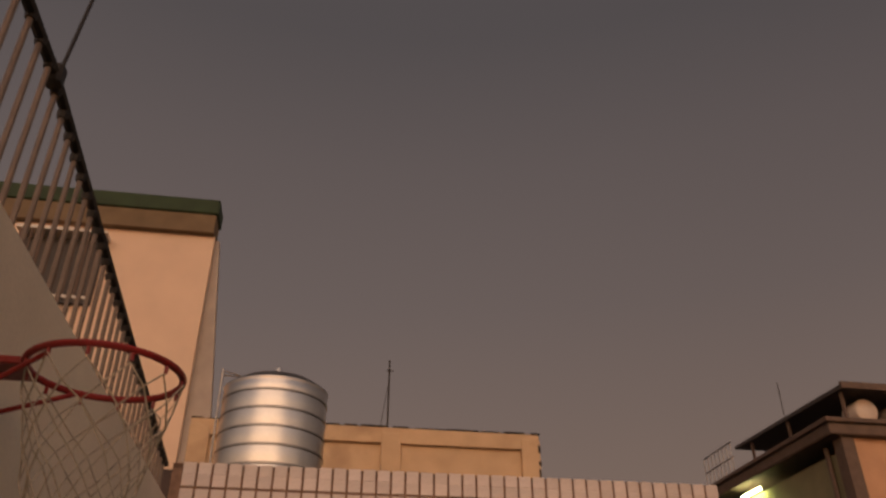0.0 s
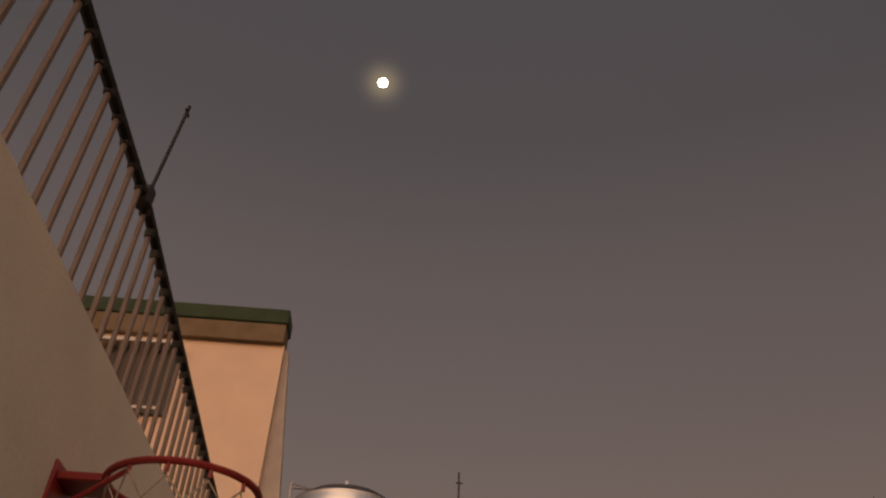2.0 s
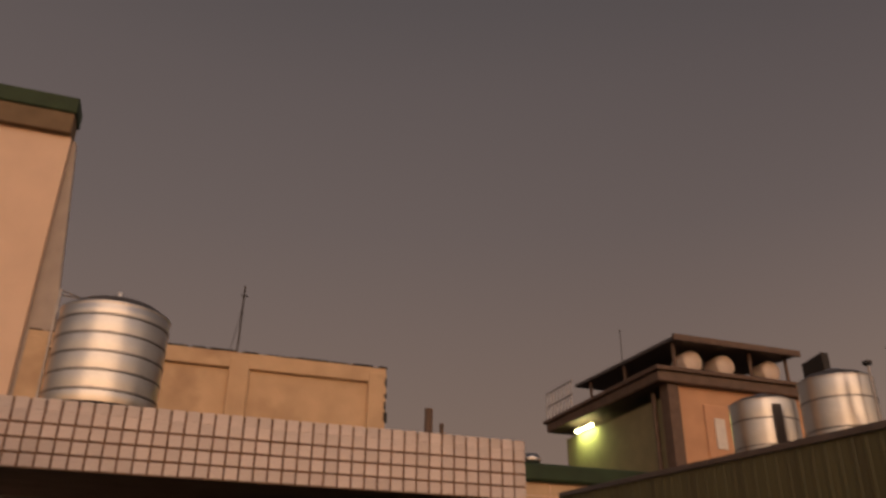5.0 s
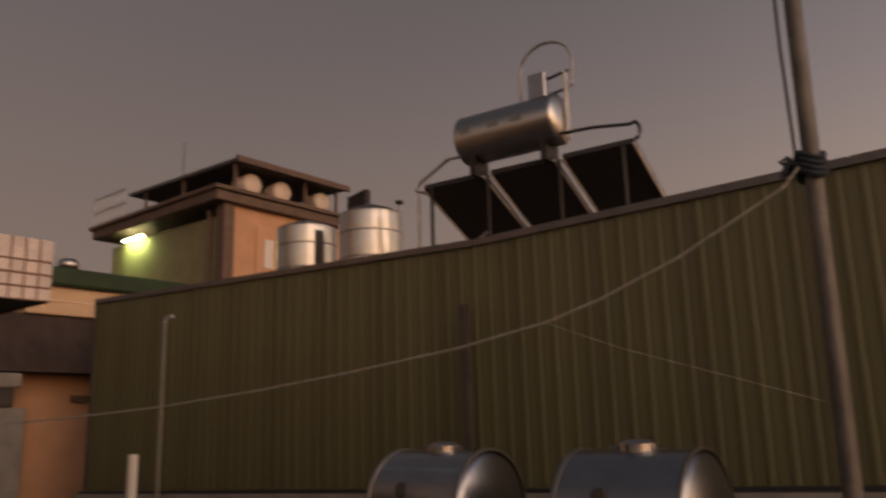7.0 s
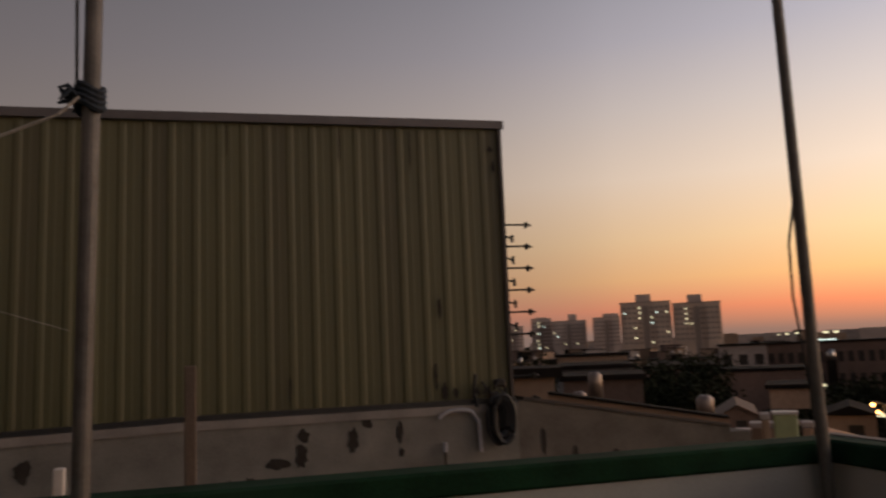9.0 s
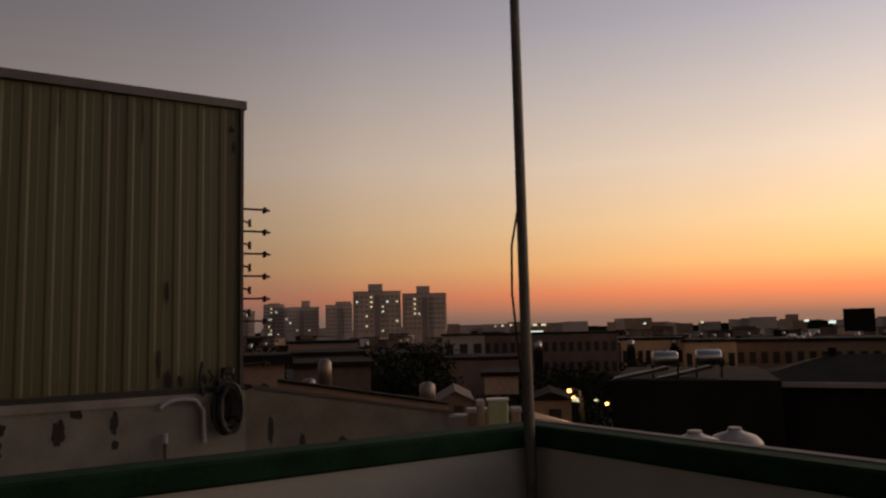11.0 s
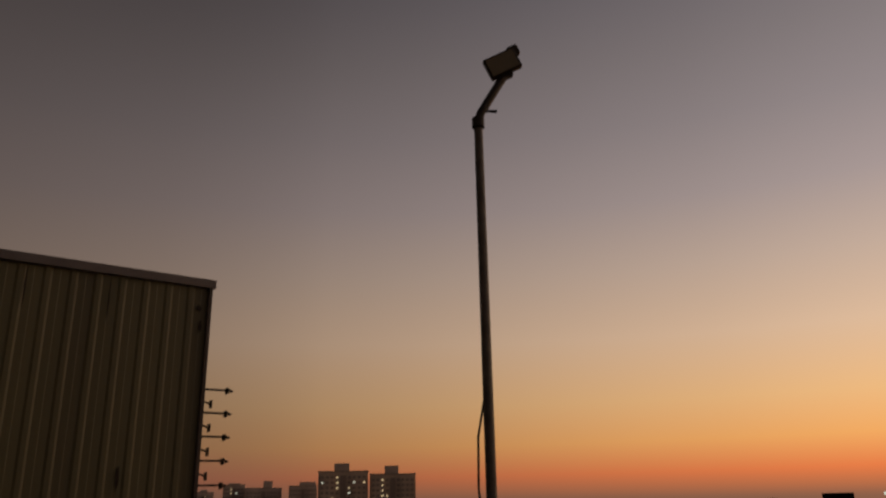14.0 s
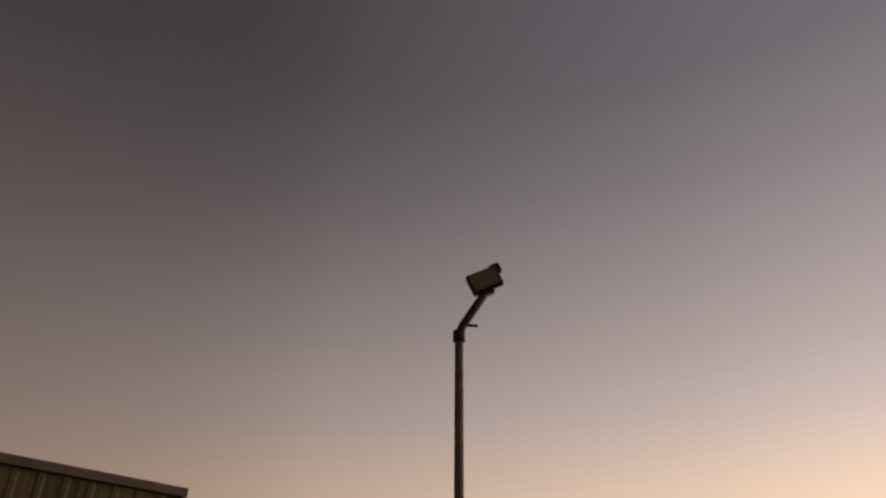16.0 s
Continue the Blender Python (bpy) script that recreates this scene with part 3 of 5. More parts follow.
part("bend", tube([(1.64, 6.93, 1.0), (1.66, 6.93, 1.03)] + loop_pts(lambda u: (1.81 - 0.13 * math.cos(math.pi * u), 6.93, 1.03 + 0.035 * math.sin(math.pi * u)), 8) + [(1.99, 6.93, 0.96), (2.0, 6.93, 0.7)], 0.017, 8), M_PIPEPALE, bend, "pale bent plastic pipe")
part("riser", tube([(1.68, 6.93, 0.1), (1.68, 6.93, 0.72)], 0.014, 8), M_DARKUPRIGHT, bend)
part("tap_joint", tube([(1.68, 6.93, 0.72), (1.68, 6.93, 0.8)], 0.022, 8), M_PIPEPALE, bend, "pale pipe joint")


# ---- poles on the terrace ----
p1 = thing("clothes_pole", "galvanised steel clothes-line pole with dark rags tied round it", "pole")
PX, PY = -0.56, 3.06
part("pole", tube([(PX - 0.015, PY, 0), (PX + 0.028, PY, 3.9)], 0.029, 14), M_POLE, p1)
part("foot", box(PX - 0.08, PX + 0.08, PY - 0.08, PY + 0.08, 0, 0.012), M_GALV, p1)
rnd = random.Random(9)
RX = PX + 0.008
for k in range(4):
    z = 2.435 + 0.02 * k
    part("rag_wrap", tube(loop_pts(lambda u, z=z: (RX + 0.042 * math.cos(2 * math.pi * u), PY + 0.042 * math.sin(2 * math.pi * u), z + 0.015 * math.sin(4 * math.pi * u)), 14), 0.012, 6), M_BLUERAG, p1)
for k in range(8):
    a = 2.1 + rnd.uniform(0, 2.6)
    c, s = math.cos(a), math.sin(a)
    part("rag_end", tube([(RX + 0.04 * c, PY + 0.04 * s, 2.46), (RX + 0.075 * c, PY + 0.06 * s, 2.48 + rnd.uniform(-0.03, 0.04)), (RX + rnd.uniform(0.09, 0.13) * c, PY + 0.08 * s, 2.47 + rnd.uniform(-0.04, 0.04))], 0.013, 5, 0.005), M_BLUERAG, p1)
part("cable", tube([(PX - 0.03, PY - 0.03, 2.5), (PX - 0.035, PY - 0.03, 2.9), (PX - 0.03, PY - 0.03, 3.3), (PX - 0.03, PY - 0.03, 3.85)], 0.006, 5), M_RUBBER, p1)

stake = solid("wooden_stake", box(-0.265, -0.222, 3.44, 3.48, 0.1, 1.55, 0.004), M_WOOD, "weathered wooden stake behind the parapet", "post")
stake2 = solid("short_post", box(-0.72, -0.68, 3.45, 3.49, 0.1, 1.2, 0.006), M_WHITEMETAL, "short pale post behind the parapet", "post")


rope_pts = [(-0.58, 3.02, 2.46), (-0.64, 3.0, 2.39), (-1.03, 3.0, 2.21), (-1.35, 3.0, 2.1), (-1.6, 3.0, 2.035), (-2.05, 3.0, 1.97), (-2.76, 3.0, 1.905), (-3.5, 2.99, 1.85), (-4.36, 2.96, 1.8), (-5.4, 2.85, 1.76), (-6.22, 2.71, 1.74)]
line = thing("clothes_line", "white clothes line tied to the pole and the tiled pier", "rope")
part("rope", tube(rope_pts, 0.0055, 6), M_ROPE, line)
part("thin_string", tube([(-1.6, 3.0, 2.03), (-1.27, 3.0, 1.9), (-0.9, 3.01, 1.78), (-0.6, 3.03, 1.68)], 0.0013, 5), M_ROPE, line)

lamp_pole = thing("flood_light_pole", "grey steel pole with a flood light on a tilted arm", "lamp")
QX, QY = 2.378, 3.19
part("pole", tube([(QX, QY, 0), (QX - 0.015, QY, 1.5), (QX - 0.02, QY, 3.62)], 0.029, 14, 0.023), M_POLE, lamp_pole)
part("collar", lathe([(0.025, 0), (0.034, 0.005), (0.034, 0.06), (0.025, 0.065)], 14, pose(QX - 0.02, QY, 3.585)), M_DARKSTEEL, lamp_pole)
TO_G = G.inverted()
top = TO_G @ Vector((0.186, 3.995, 3.92))
part("arm", tube([(QX - 0.02, QY, 3.63), (QX - 0.005, QY - 0.008, 3.68), top], 0.024, 10), M_DARKSTEEL, lamp_pole)
part("wing_bolt", tube([(QX, QY - 0.045, 3.675), (QX + 0.05, QY - 0.075, 3.675)], 0.008, 6), M_DARKSTEEL, lamp_pole)
ax_x = Vector((0.166, -0.012, 0.076)).normalized()
ax_z = Vector((-0.3, -0.1, 0.95))
ax_z = (ax_z - ax_x * ax_z.dot(ax_x)).normalized()
ax_y = ax_z.cross(ax_x)
HM = TO_G @ (Matrix.Translation((0.177, 3.97, 3.977)) @ Matrix((ax_x, ax_y, ax_z)).transposed().to_4x4())
head = part("lamp_head", box(-0.093, 0.093, -0.02, 0.022, -0.062, 0.062, 0.006, HM), M_DARKSTEEL, lamp_pole)
part("lens", box(-0.08, 0.08, -0.024, -0.018, -0.05, 0.05, 0, HM), M_LENS, head, "unlit glass front")
part("driver_box", box(0.06, 0.122, -0.005, 0.045, 0.02, 0.078, 0.006, HM), M_DARKSTEEL, head)
part("bracket", box(-0.03, 0.03, -0.005, 0.045, -0.08, -0.055, 0.005, HM), M_DARKSTEEL, head)
part("pole_cable", tube([(QX - 0.03, QY + 0.012, 2.16), (QX - 0.056, QY + 0.035, 1.98), (QX - 0.06, QY + 0.038, 1.75), (QX - 0.038, QY + 0.015, 1.35)], 0.006, 5), M_RUBBER, lamp_pole)


# ---- steel tanks ----
def standing_tank(x, y, z0, dia, h, label, bands, dome=0.17, legs=0.0):
    t = thing("water_tank", label, "water tank", group="standing steel water tanks", m=G @ pose(x, y, z0))
    R = dia / 2
    prof = [(0, 0), (R * 0.97, 0), (R, 0.02), (R, 0.028)]
    # sheet rings bulge faintly between the pressed bands
    edges = [0.03] + [h * (k + 0.75) / (bands + 0.5) for k in range(bands)] + [h - 0.04]
    for a, b in zip(edges, edges[1:]):
        prof += [(R + 0.004 * math.sin(math.pi * u), a + (b - a) * u) for u in (0.04, 0.25, 0.5, 0.75, 0.96)]
    prof += [(R, h - 0.03), (R, h - 0.02), (R * 1.02, h), (R * 0.98, h + 0.01)]
    part("body", lathe(prof, 48), M_STEEL, t, smooth=True)
    lid = part("lid_dome", lathe([(R * 1.0, h + 0.01), (R * 0.75, h + dome * 0.55), (R * 0.4, h + dome * 0.9), (R * 0.32, h + dome), (0, h + dome * 1.02)], 40), M_STEELLID, t, "dull steel domed lid", smooth=True)
    part("hatch", lathe([(0.0, 0.05), (0.13, 0.04), (0.15, 0.0)], 20, pose(0, 0, h + dome - 0.01)), M_STEEL, lid)
    for k in range(bands):
        z = h * (k + 0.75) / (bands + 0.5)
        part("band", lathe([(R + 0.004, z - 0.015), (R + 0.011, z - 0.01), (R + 0.011, z + 0.01), (R + 0.004, z + 0.015)], 48), M_STEELDARK, t, "dark pressed band")
    if legs:
        for k in range(4):
            a = math.pi / 4 + k * math.pi / 2
            part("leg", box(R * 0.8 * math.cos(a) - 0.03, R * 0.8 * math.cos(a) + 0.03, R * 0.8 * math.sin(a) - 0.03, R * 0.8 * math.sin(a) + 0.03, -legs, 0.01), M_DARKSTEEL, t)
    return t


big = standing_tank(-9.38, -0.56, 3.78, 1.19, 1.13, "tall stainless steel water tank with pressed bands on the tiled room", 5, 0.2, 0.71)
part("vent_pipe", tube([(0.05, 0, 1.3), (0.05, 0, 1.43)], 0.03, 8), M_STEEL, big)
part("ladder_rail", tube([(-0.1, -0.64, -0.5), (-0.1, -0.66, 1.45)], 0.014, 6), M_GALV, big)
part("stay", tube([(-0.1, -0.66, 1.43), (0.0, -0.2, 1.27)], 0.01, 6), M_GALV, big)
part("stay", tube([(-0.1, -0.66, 1.37), (0.05, 0.0, 1.29)], 0.01, 6), M_GALV, big)
tank_a = standing_tank(-11.5, 10.3, 3.83, 1.15, 1.62, "stainless steel water tank on the shed roof with a dark stripe", 3, 0.15)
standing_tank(-9.76, 10.3, 3.75, 1.14, 1.65, "larger stainless steel water tank on the shed roof", 3, 0.18)
part("stripe", box(0.55, 0.588, -0.08, 0.08, 0.12, 1.5, 0.004, pose(0, 0, 0, 0, 0, -18)), M_DARKFRAME, tank_a, "dark vertical stripe")


ph = thing("pump_box", "dark boxy hood standing behind the steel tanks", "box", m=G @ pose(-10.85, 11.0, 3.9))
part("hood", prism([(-0.2, 1.95), (-0.2, 2.26), (0.3, 2.34), (0.3, 1.85)], -0.05, 0.1), M_DARKSTEEL, ph)
part("leg", box(-0.05, 0.05, 0, 0.1, -0.2, 2.05), M_DARKSTEEL, ph)
vp = thing("vent_pipe", "thin vent pipe with a cap beside the tanks", "pipe", m=G @ pose(-9.05, 10.3, 3.62))
part("pipe", tube([(0, 0, 0), (0, 0, 1.9)], 0.018, 8), M_GALV, vp)
part("cap", lathe([(0.07, 0), (0.07, 0.05), (0, 0.07)], 12, pose(0, 0, 1.88)), M_DARKSTEEL, vp)


def lying_tank(x0, x1, label):
    t = thing("horizontal_tank", label, "water tank", group="lying steel tanks", m=G @ pose((x0 + x1) / 2, 4.5, 0))
    L, R, zc = (x1 - x0), 0.38, 1.1
    turn = pose(0, 0, zc, 0, 90, 0)
    h = L / 2
    prof = [(0, -h - 0.09), (R * 0.5, -h - 0.07), (R * 0.86, -h - 0.03), (R, -h), (R, -h + 0.02), (R, 0), (R, h - 0.02), (R, h), (R * 0.86, h + 0.03), (R * 0.5, h + 0.07), (0, h + 0.09)]
    part("barrel", lathe(prof, 48, turn), M_STEELDARKSKY, t, smooth=True)
    for s in (-1, 1):
        part("end_ring", lathe([(R * 0.99, s * h - 0.015), (R + 0.012, s * h - 0.012), (R + 0.012, s * h + 0.012), (R * 0.99, s * h + 0.015)], 48, turn), M_STEELDARK, t)
        part("cradle", box(s * h * 0.6 - 0.04, s * h * 0.6 + 0.04, -0.3, 0.3, 0.1, 0.82), M_DARKSTEEL, t)
    part("filler_cap", lathe([(0.11, -0.02), (0.11, 0.03), (0.08, 0.05), (0, 0.055)], 20, pose(0, 0, zc + R)), M_STEEL, t)
    part("top_bracket", box(-0.16, 0.12, -0.05, 0.05, zc + R - 0.01, zc + R + 0.025, 0.005), M_STEELDARK, t)
    part("badge", lathe([(0, 0.012), (0.045, 0.01), (0.05, 0)], 16, pose(-0.08, -R * 0.93, zc + 0.15, 70, 0, 0)), M_DARKFRAME, t, "small dark badge")
    return t


lying_tank(-3.75, -3.03, "lying stainless steel water tank beyond the parapet")
lying_tank(-2.34, -1.62, "lying stainless steel water tank beside its twin")


# ---- solar water heater on the shed roof ----
def solar_heater():
    s = thing("solar_water_heater", "solar water heater with a steel barrel over three black collectors", "solar heater", m=G @ pose(-5.98, 9.5, -0.08, 0, 0, 6) @ Matrix.Diagonal((0.93, 1, 1, 1)) @ pose(6.3, -9.5, 0))
    Y, Z = 9.5, 5.33
    for k, (a, b) in enumerate(((-8.1, -6.93), (-6.8, -5.68), (-5.55, -4.43))):
        d = Vector((0, 1.9, -0.85)).normalized()
        n = Vector((0, 0.85, 1.9)).normalized()
        bm = bmesh.new()
        o = Vector((0, Y, Z))
        pts = []
        for u in (0.0, 2.05):
            for w in (0.0, 0.09):
                for x in (a, b):
                    pts.append(bm.verts.new(Vector((x, 0, 0)) + o + d * u + n * w))
        for q in ((0, 1, 3, 2), (4, 6, 7, 5), (0, 4, 5, 1), (2, 3, 7, 6), (0, 2, 6, 4), (1, 5, 7, 3)):
            bm.faces.new([pts[i] for i in q])
        col = part("collector", bm, M_PANEL, s, "black flat-plate collector")
        for x in (a, b):
            part("collector_edge", tube([Vector((x, 0, 0)) + o, Vector((x, 0, 0)) + o + d * 2.05], 0.022, 6), M_WHITEMETAL, col, "bright edge strip")
    for x in (-7.95, -6.86, -5.61, -4.6):
        part("post", tube([(x, Y + 0.02, 3.72), (x, Y + 0.02, Z)], 0.03, 6), M_DARKSTEEL, s)
    for a, b in ((-7.95, -6.86), (-5.61, -4.6)):
        part("brace", tube([(a, Y + 0.02, 3.95), (b, Y + 0.02, 4.5)], 0.02, 6), M_GALV, s)
    for x in (-7.0, -5.75):
        part("cradle", box(x - 0.05, x + 0.05, Y - 0.2, Y + 0.2, Z - 0.02, Z + 0.34), M_DARKSTEEL, s)
    turn = pose(-6.38, Y, 5.92, 0, 90, 0)
    part("barrel", lathe([(0, -0.93), (0.2, -0.91), (0.33, -0.87), (0.375, -0.83), (0.375, -0.8), (0.375, 0.8), (0.375, 0.83), (0.33, 0.87), (0.2, 0.91), (0, 0.93)], 40, turn), M_STEEL, s, smooth=True)
    for x in (-7.0, -6.5, -6.1):
        part("sticker", box(x - 0.1, x + 0.1, Y - 0.381, Y - 0.35, 5.9, 6.0), M_STEELDARK, s, "faded dark printed marks")
    part("expansion_tank", box(-6.0, -5.7, Y - 0.12, Y + 0.12, 6.2, 6.66, 0.02), M_STEELDARKSKY, s)
    part("vent_mast", tube([(-5.42, Y, 5.6), (-5.42, Y, 6.62)], 0.03, 8), M_WHITEMETAL, s)
    part("loop_pipe", tube([(-6.2, Y, 6.15), (-6.18, Y, 6.58)] + loop_pts(lambda u: (-5.73 - 0.45 * math.cos(math.pi * u), Y, 6.76 + 0.38 * math.sin(math.pi * u)), 12) + [(-5.3, Y, 6.4), (-5.42, Y, 6.3)], 0.022, 6), M_GALV, s)
    part("link_pipe", tube([(-5.95, Y, 6.62), (-5.8, Y, 6.56), (-5.35, Y, 6.62)], 0.022, 6), M_RUBBER, s)
    part("link_pipe", tube([(-5.72, Y, 6.32), (-5.4, Y, 6.35)], 0.02, 6), M_RUBBER, s)
    part("return_pipe", tube([(-5.5, Y - 0.1, 5.66), (-5.0, Y - 0.1, 5.64), (-4.45, Y, 5.6)] + loop_pts(lambda u: (-4.4 + 0.08 * math.sin(math.pi * u), Y, 5.5 + 0.12 * math.cos(math.pi * u)), 8), 0.026, 8), M_RUBBER, s, "black insulated pipe")
    part("feed_pipe", tube([(-7.3, Y, 5.72), (-7.6, Y, 5.72), (-8.15, Y, 5.45), (-8.25, Y, 5.33), (-8.05, Y, 5.26)], 0.026, 8), M_GALV, s)
    part("outer_post", tube([(-8.2, Y, 3.72), (-8.2, Y, 5.3)], 0.022, 6), M_GALV, s)
    part("outer_brace", tube([(-8.2, Y, 3.95), (-7.5, Y, 4.3)], 0.02, 6), M_GALV, s)


solar_heater()

# ---- neighbours behind the tiled room ----
beige = thing("beige_building", "old beige rendered rooftop wall with pilasters and a chipped parapet edge", "building")
part("wall", box(-16.5, -13.95, -2.2, 3.85, -8, 6.1), M_BEIGE, beige)
for y in (-2.2, 1.05, 3.55):
    part("pilaster", box(-13.949, -13.86, y, y + 0.34, 2.0, 6.0, 0.01), M_BEIGE, beige)
part("top_beam", box(-13.949, -13.87, -2.2, 3.88, 5.82, 6.1, 0.01), M_BEIGE, beige)
rnd = random.Random(3)
y = -2.2
while y < 3.85:
    w = rnd.uniform(0.08, 0.6)
    part("chipped_edge", box(-14.0, -13.86 + rnd.uniform(-0.01, 0.015), y, min(y + w, 3.9), 6.103, 6.115 + rnd.uniform(0, 0.05) ** 1.3, 0.008), M_DARKPATCH, beige, "dark weathered top edge")
    y += w + rnd.uniform(0.0, 0.12)
for k in range(9):
    z = 4.0 + 0.22 * k
    part("corner_chip", box(-13.95, -13.855, 3.852, 3.86 + rnd.uniform(0.02, 0.07), z, z + rnd.uniform(0.06, 0.18), 0.006), M_DARKPATCH, beige, "broken brick edge")
mast = thing("roof_antenna", "thin dark roof antenna mast on the beige building", "antenna")
part("mast", tube([(-13.95, 1.15, 6.1), (-13.95, 1.15, 7.4)], 0.016, 6), M_DARKSTEEL, mast)
part("cross_bar", tube([(-13.95, 1.1, 7.2), (-13.95, 1.22, 7.2)], 0.012, 6), M_DARKSTEEL, mast)
part("guy", tube([(-13.95, 1.15, 7.0), (-13.95, 1.02, 6.1)], 0.006, 5), M_DARKSTEEL, mast)

tower = thing("cream_building", "tall cream apartment block with a green-topped parapet", "building")
part("wall", box(-20.4, -20.0, -14.0, -3.38, -10, 13.42), M_CREAM, tower)
part("rear_wall", box(-27.0, -20.41, -14.0, -6.5, -10, 13.4), M_CREAM, tower)
part("parapet", box(-20.6, -19.8, -14.2, -3.4, 13.42, 14.02, 0.02), mat("olive_brown_band", (0.17, 0.12, 0.07), 0.9, vary=0.12, scale=2), tower, "olive brown parapet band")
part("parapet_cap", box(-20.65, -19.74, -14.25, -3.35, 14.02, 14.5, 0.03), M_GREENTRIM, tower, "dark green coping")
fin = part("raking_fin", prism([(0, 0), (1.15, 0), (0.1, 10.4), (0, 10.4)], 0, 0.3), M_BROWNBEIGE, tower, "grey-brown raking side wall")
fin.matrix_basis = pose(-20.2, -3.375, 3.0, 0, 0, 90)
for i, z in enumerate((11.0,)):
    part("window", box(-19.995, -19.9, -8.3, -6.2, z, z + 1.9, 0.01), M_DARKFRAME, tower, "dark caged window")
    part("hood", box(-19.995, -19.5, -8.4, -6.1, z + 1.95, z + 2.05, 0.01), M_WHITEMETAL, tower, "pale window hood")
    part("cage_rail", box(-19.6, -19.55, -8.3, -6.2, z, z + 0.06), M_WHITEMETAL, tower)
    for k in range(8):
        part("cage_bar", box(-19.6, -19.56, -8.3 + 0.29 * k, -8.26 + 0.29 * k, z + 0.06, z + 1.95), M_BROWN, tower)

M_DRUM = mat("pale_drum", (0.66, 0.55, 0.47), 0.45, vary=0.1, scale=4)
house = thing("roof_house", "roof house with peach walls, dark eaves and a canopy roof", "house")
part("side_wall", box(-26.2, -19.6, 14.1, 14.3, -6, 8.1), M_HOUSEGREEN, house, "pale green side wall lit by a tube lamp")
part("front_wall", box(-19.8, -19.6, 14.3, 19.6, -6, 8.42), M_PEACH, house)
part("back_wall", box(-26.2, -26.0, 14.3, 19.6, -6, 8.1), M_PEACH, house)
part("rear_wall", box(-26.2, -19.6, 19.6, 19.8, -6, 8.1), M_PEACH, house)
part("corner_post", box(-19.9, -19.5, 13.98, 14.35, 1, 8.8), M_BROWN, house, "dark corner post")
part("eaves_slab", box(-26.8, -19.35, 13.6, 20.0, 8.42, 8.74, 0.03), M_BROWN, house, "dark concrete eaves slab")
part("eaves_band", box(-26.9, -19.25, 13.5, 20.1, 8.74, 8.87, 0.02), M_BROWN, house)
part("recess", box(-19.6, -19.54, 15.2, 18.2, 3, 7.9, 0.02), M_PEACHLIGHT, house, "shallow peach wall panel")
part("window", box(-19.54, -19.5, 15.5, 15.85, 6.6, 7.5), M_WHITEMETAL, house)
part("canopy", prism([(-25.6, 9.91), (-25.6, 10.01), (-19.3, 9.86), (-19.3, 9.74)], 14.25, 18.8), M_DARKFRAME, house, "dark sloping canopy roof")
part("canopy_edge", prism([(-19.3, 9.71), (-19.3, 9.9), (-19.2, 9.9), (-19.2, 9.71)], 14.2, 18.9), M_BROWN, house, "brown gutter edge")
for x, y in ((-24.7, 14.4), (-22.4, 14.4), (-19.6, 14.4), (-19.6, 17.2), (-19.6, 18.6)):
    part("canopy_post", tube([(x, y, 8.86), (x, y, 9.78 - (x + 19.6) * 0.025)], 0.06, 6), M_BROWN, house)
for y in (15.2, 16.4, 18.15):
    t = thing("round_drum", "pale round drum lying under the canopy", "drum", group="drums under the canopy", m=G @ pose(-20.1, y, 8.87))
    part("drum", lathe([(0, -0.35), (0.32, -0.35), (0.35, -0.3), (0.35, 0.3), (0.32, 0.35), (0, 0.35)], 24, pose(0, 0, 0.43, 0, 90)), M_DRUM, t, smooth=True)
    part("drum_foot", box(-0.25, 0.25, -0.2, 0.2, 0, 0.1), M_DARKSTEEL, t)
for k in range(8):
    x = -26.7 + 0.28 * k
    part("balustrade_bar", tube([(x, 13.6, 8.86), (x, 13.6, 9.85)], 0.02, 5), M_GALV, house)
for z in (9.35, 9.85):
    part("balustrade_rail", tube([(-26.7, 13.6, z), (-24.6, 13.6, z)], 0.025, 6), M_GALV, house)
part("aerial", tube([(-22.8, 14.6, 9.9), (-22.8, 14.6, 11.3)], 0.015, 5), M_DARKSTEEL, house)
part("down_pipe", tube([(-20.3, 14.0, 3.0), (-20.3, 14.0, 8.3)], 0.07, 8), M_BROWN, house)
part("lamp_tube", tube([(-25.2, 13.95, 8.15), (-24.0, 13.95, 8.15)], 0.05, 8), M_TUBE, house, "lit fluorescent tube")
tube_light = new("tube_lamp", bpy.data.lights.new("tube_lamp", "AREA"))
tube_light.data.shape, tube_light.data.size, tube_light.data.size_y = "RECTANGLE", 1.2, 0.1
tube_light.data.energy, tube_light.data.color = 22, (0.85, 1.0, 0.3)
tube_light.matrix_world = G @ look((-24.6, 13.88, 8.1), (-24.6, 14.2, 7.2))

# a mansard and walls between the tiled room and the shed
mid = thing("middle_house", "low peach house with a dark mansard and green roof edge", "house")
part("wall", box(-18.5, -15.0, 4.4, 12.5, -4, 2.8), M_PEACH, mid)
part("mansard", prism([(-18.6, 2.78), (-18.0, 3.9), (-15.1, 3.9), (-14.4, 2.78)], 4.3, 12.6), M_MANSARD, mid, "dark shingled mansard")
part("tan_band", box(-18.2, -15.0, 6.6, 12.4, 3.9, 4.45, 0.02), M_BEIGE, mid)
part("band_joint", box(-15.0, -14.985, 6.62, 12.38, 4.16, 4.185), M_CREAM, mid, "pale joint line")
for k in range(7):
    part("band_rib", box(-15.0, -14.985, 6.9 + 0.8 * k, 6.925 + 0.8 * k, 3.92, 4.43), M_CREAM, mid)
part("green_edge", box(-18.4, -14.85, 6.8, 12.6, 4.45, 4.8, 0.04), M_GREENTRIM, mid, "dark green roof edge")
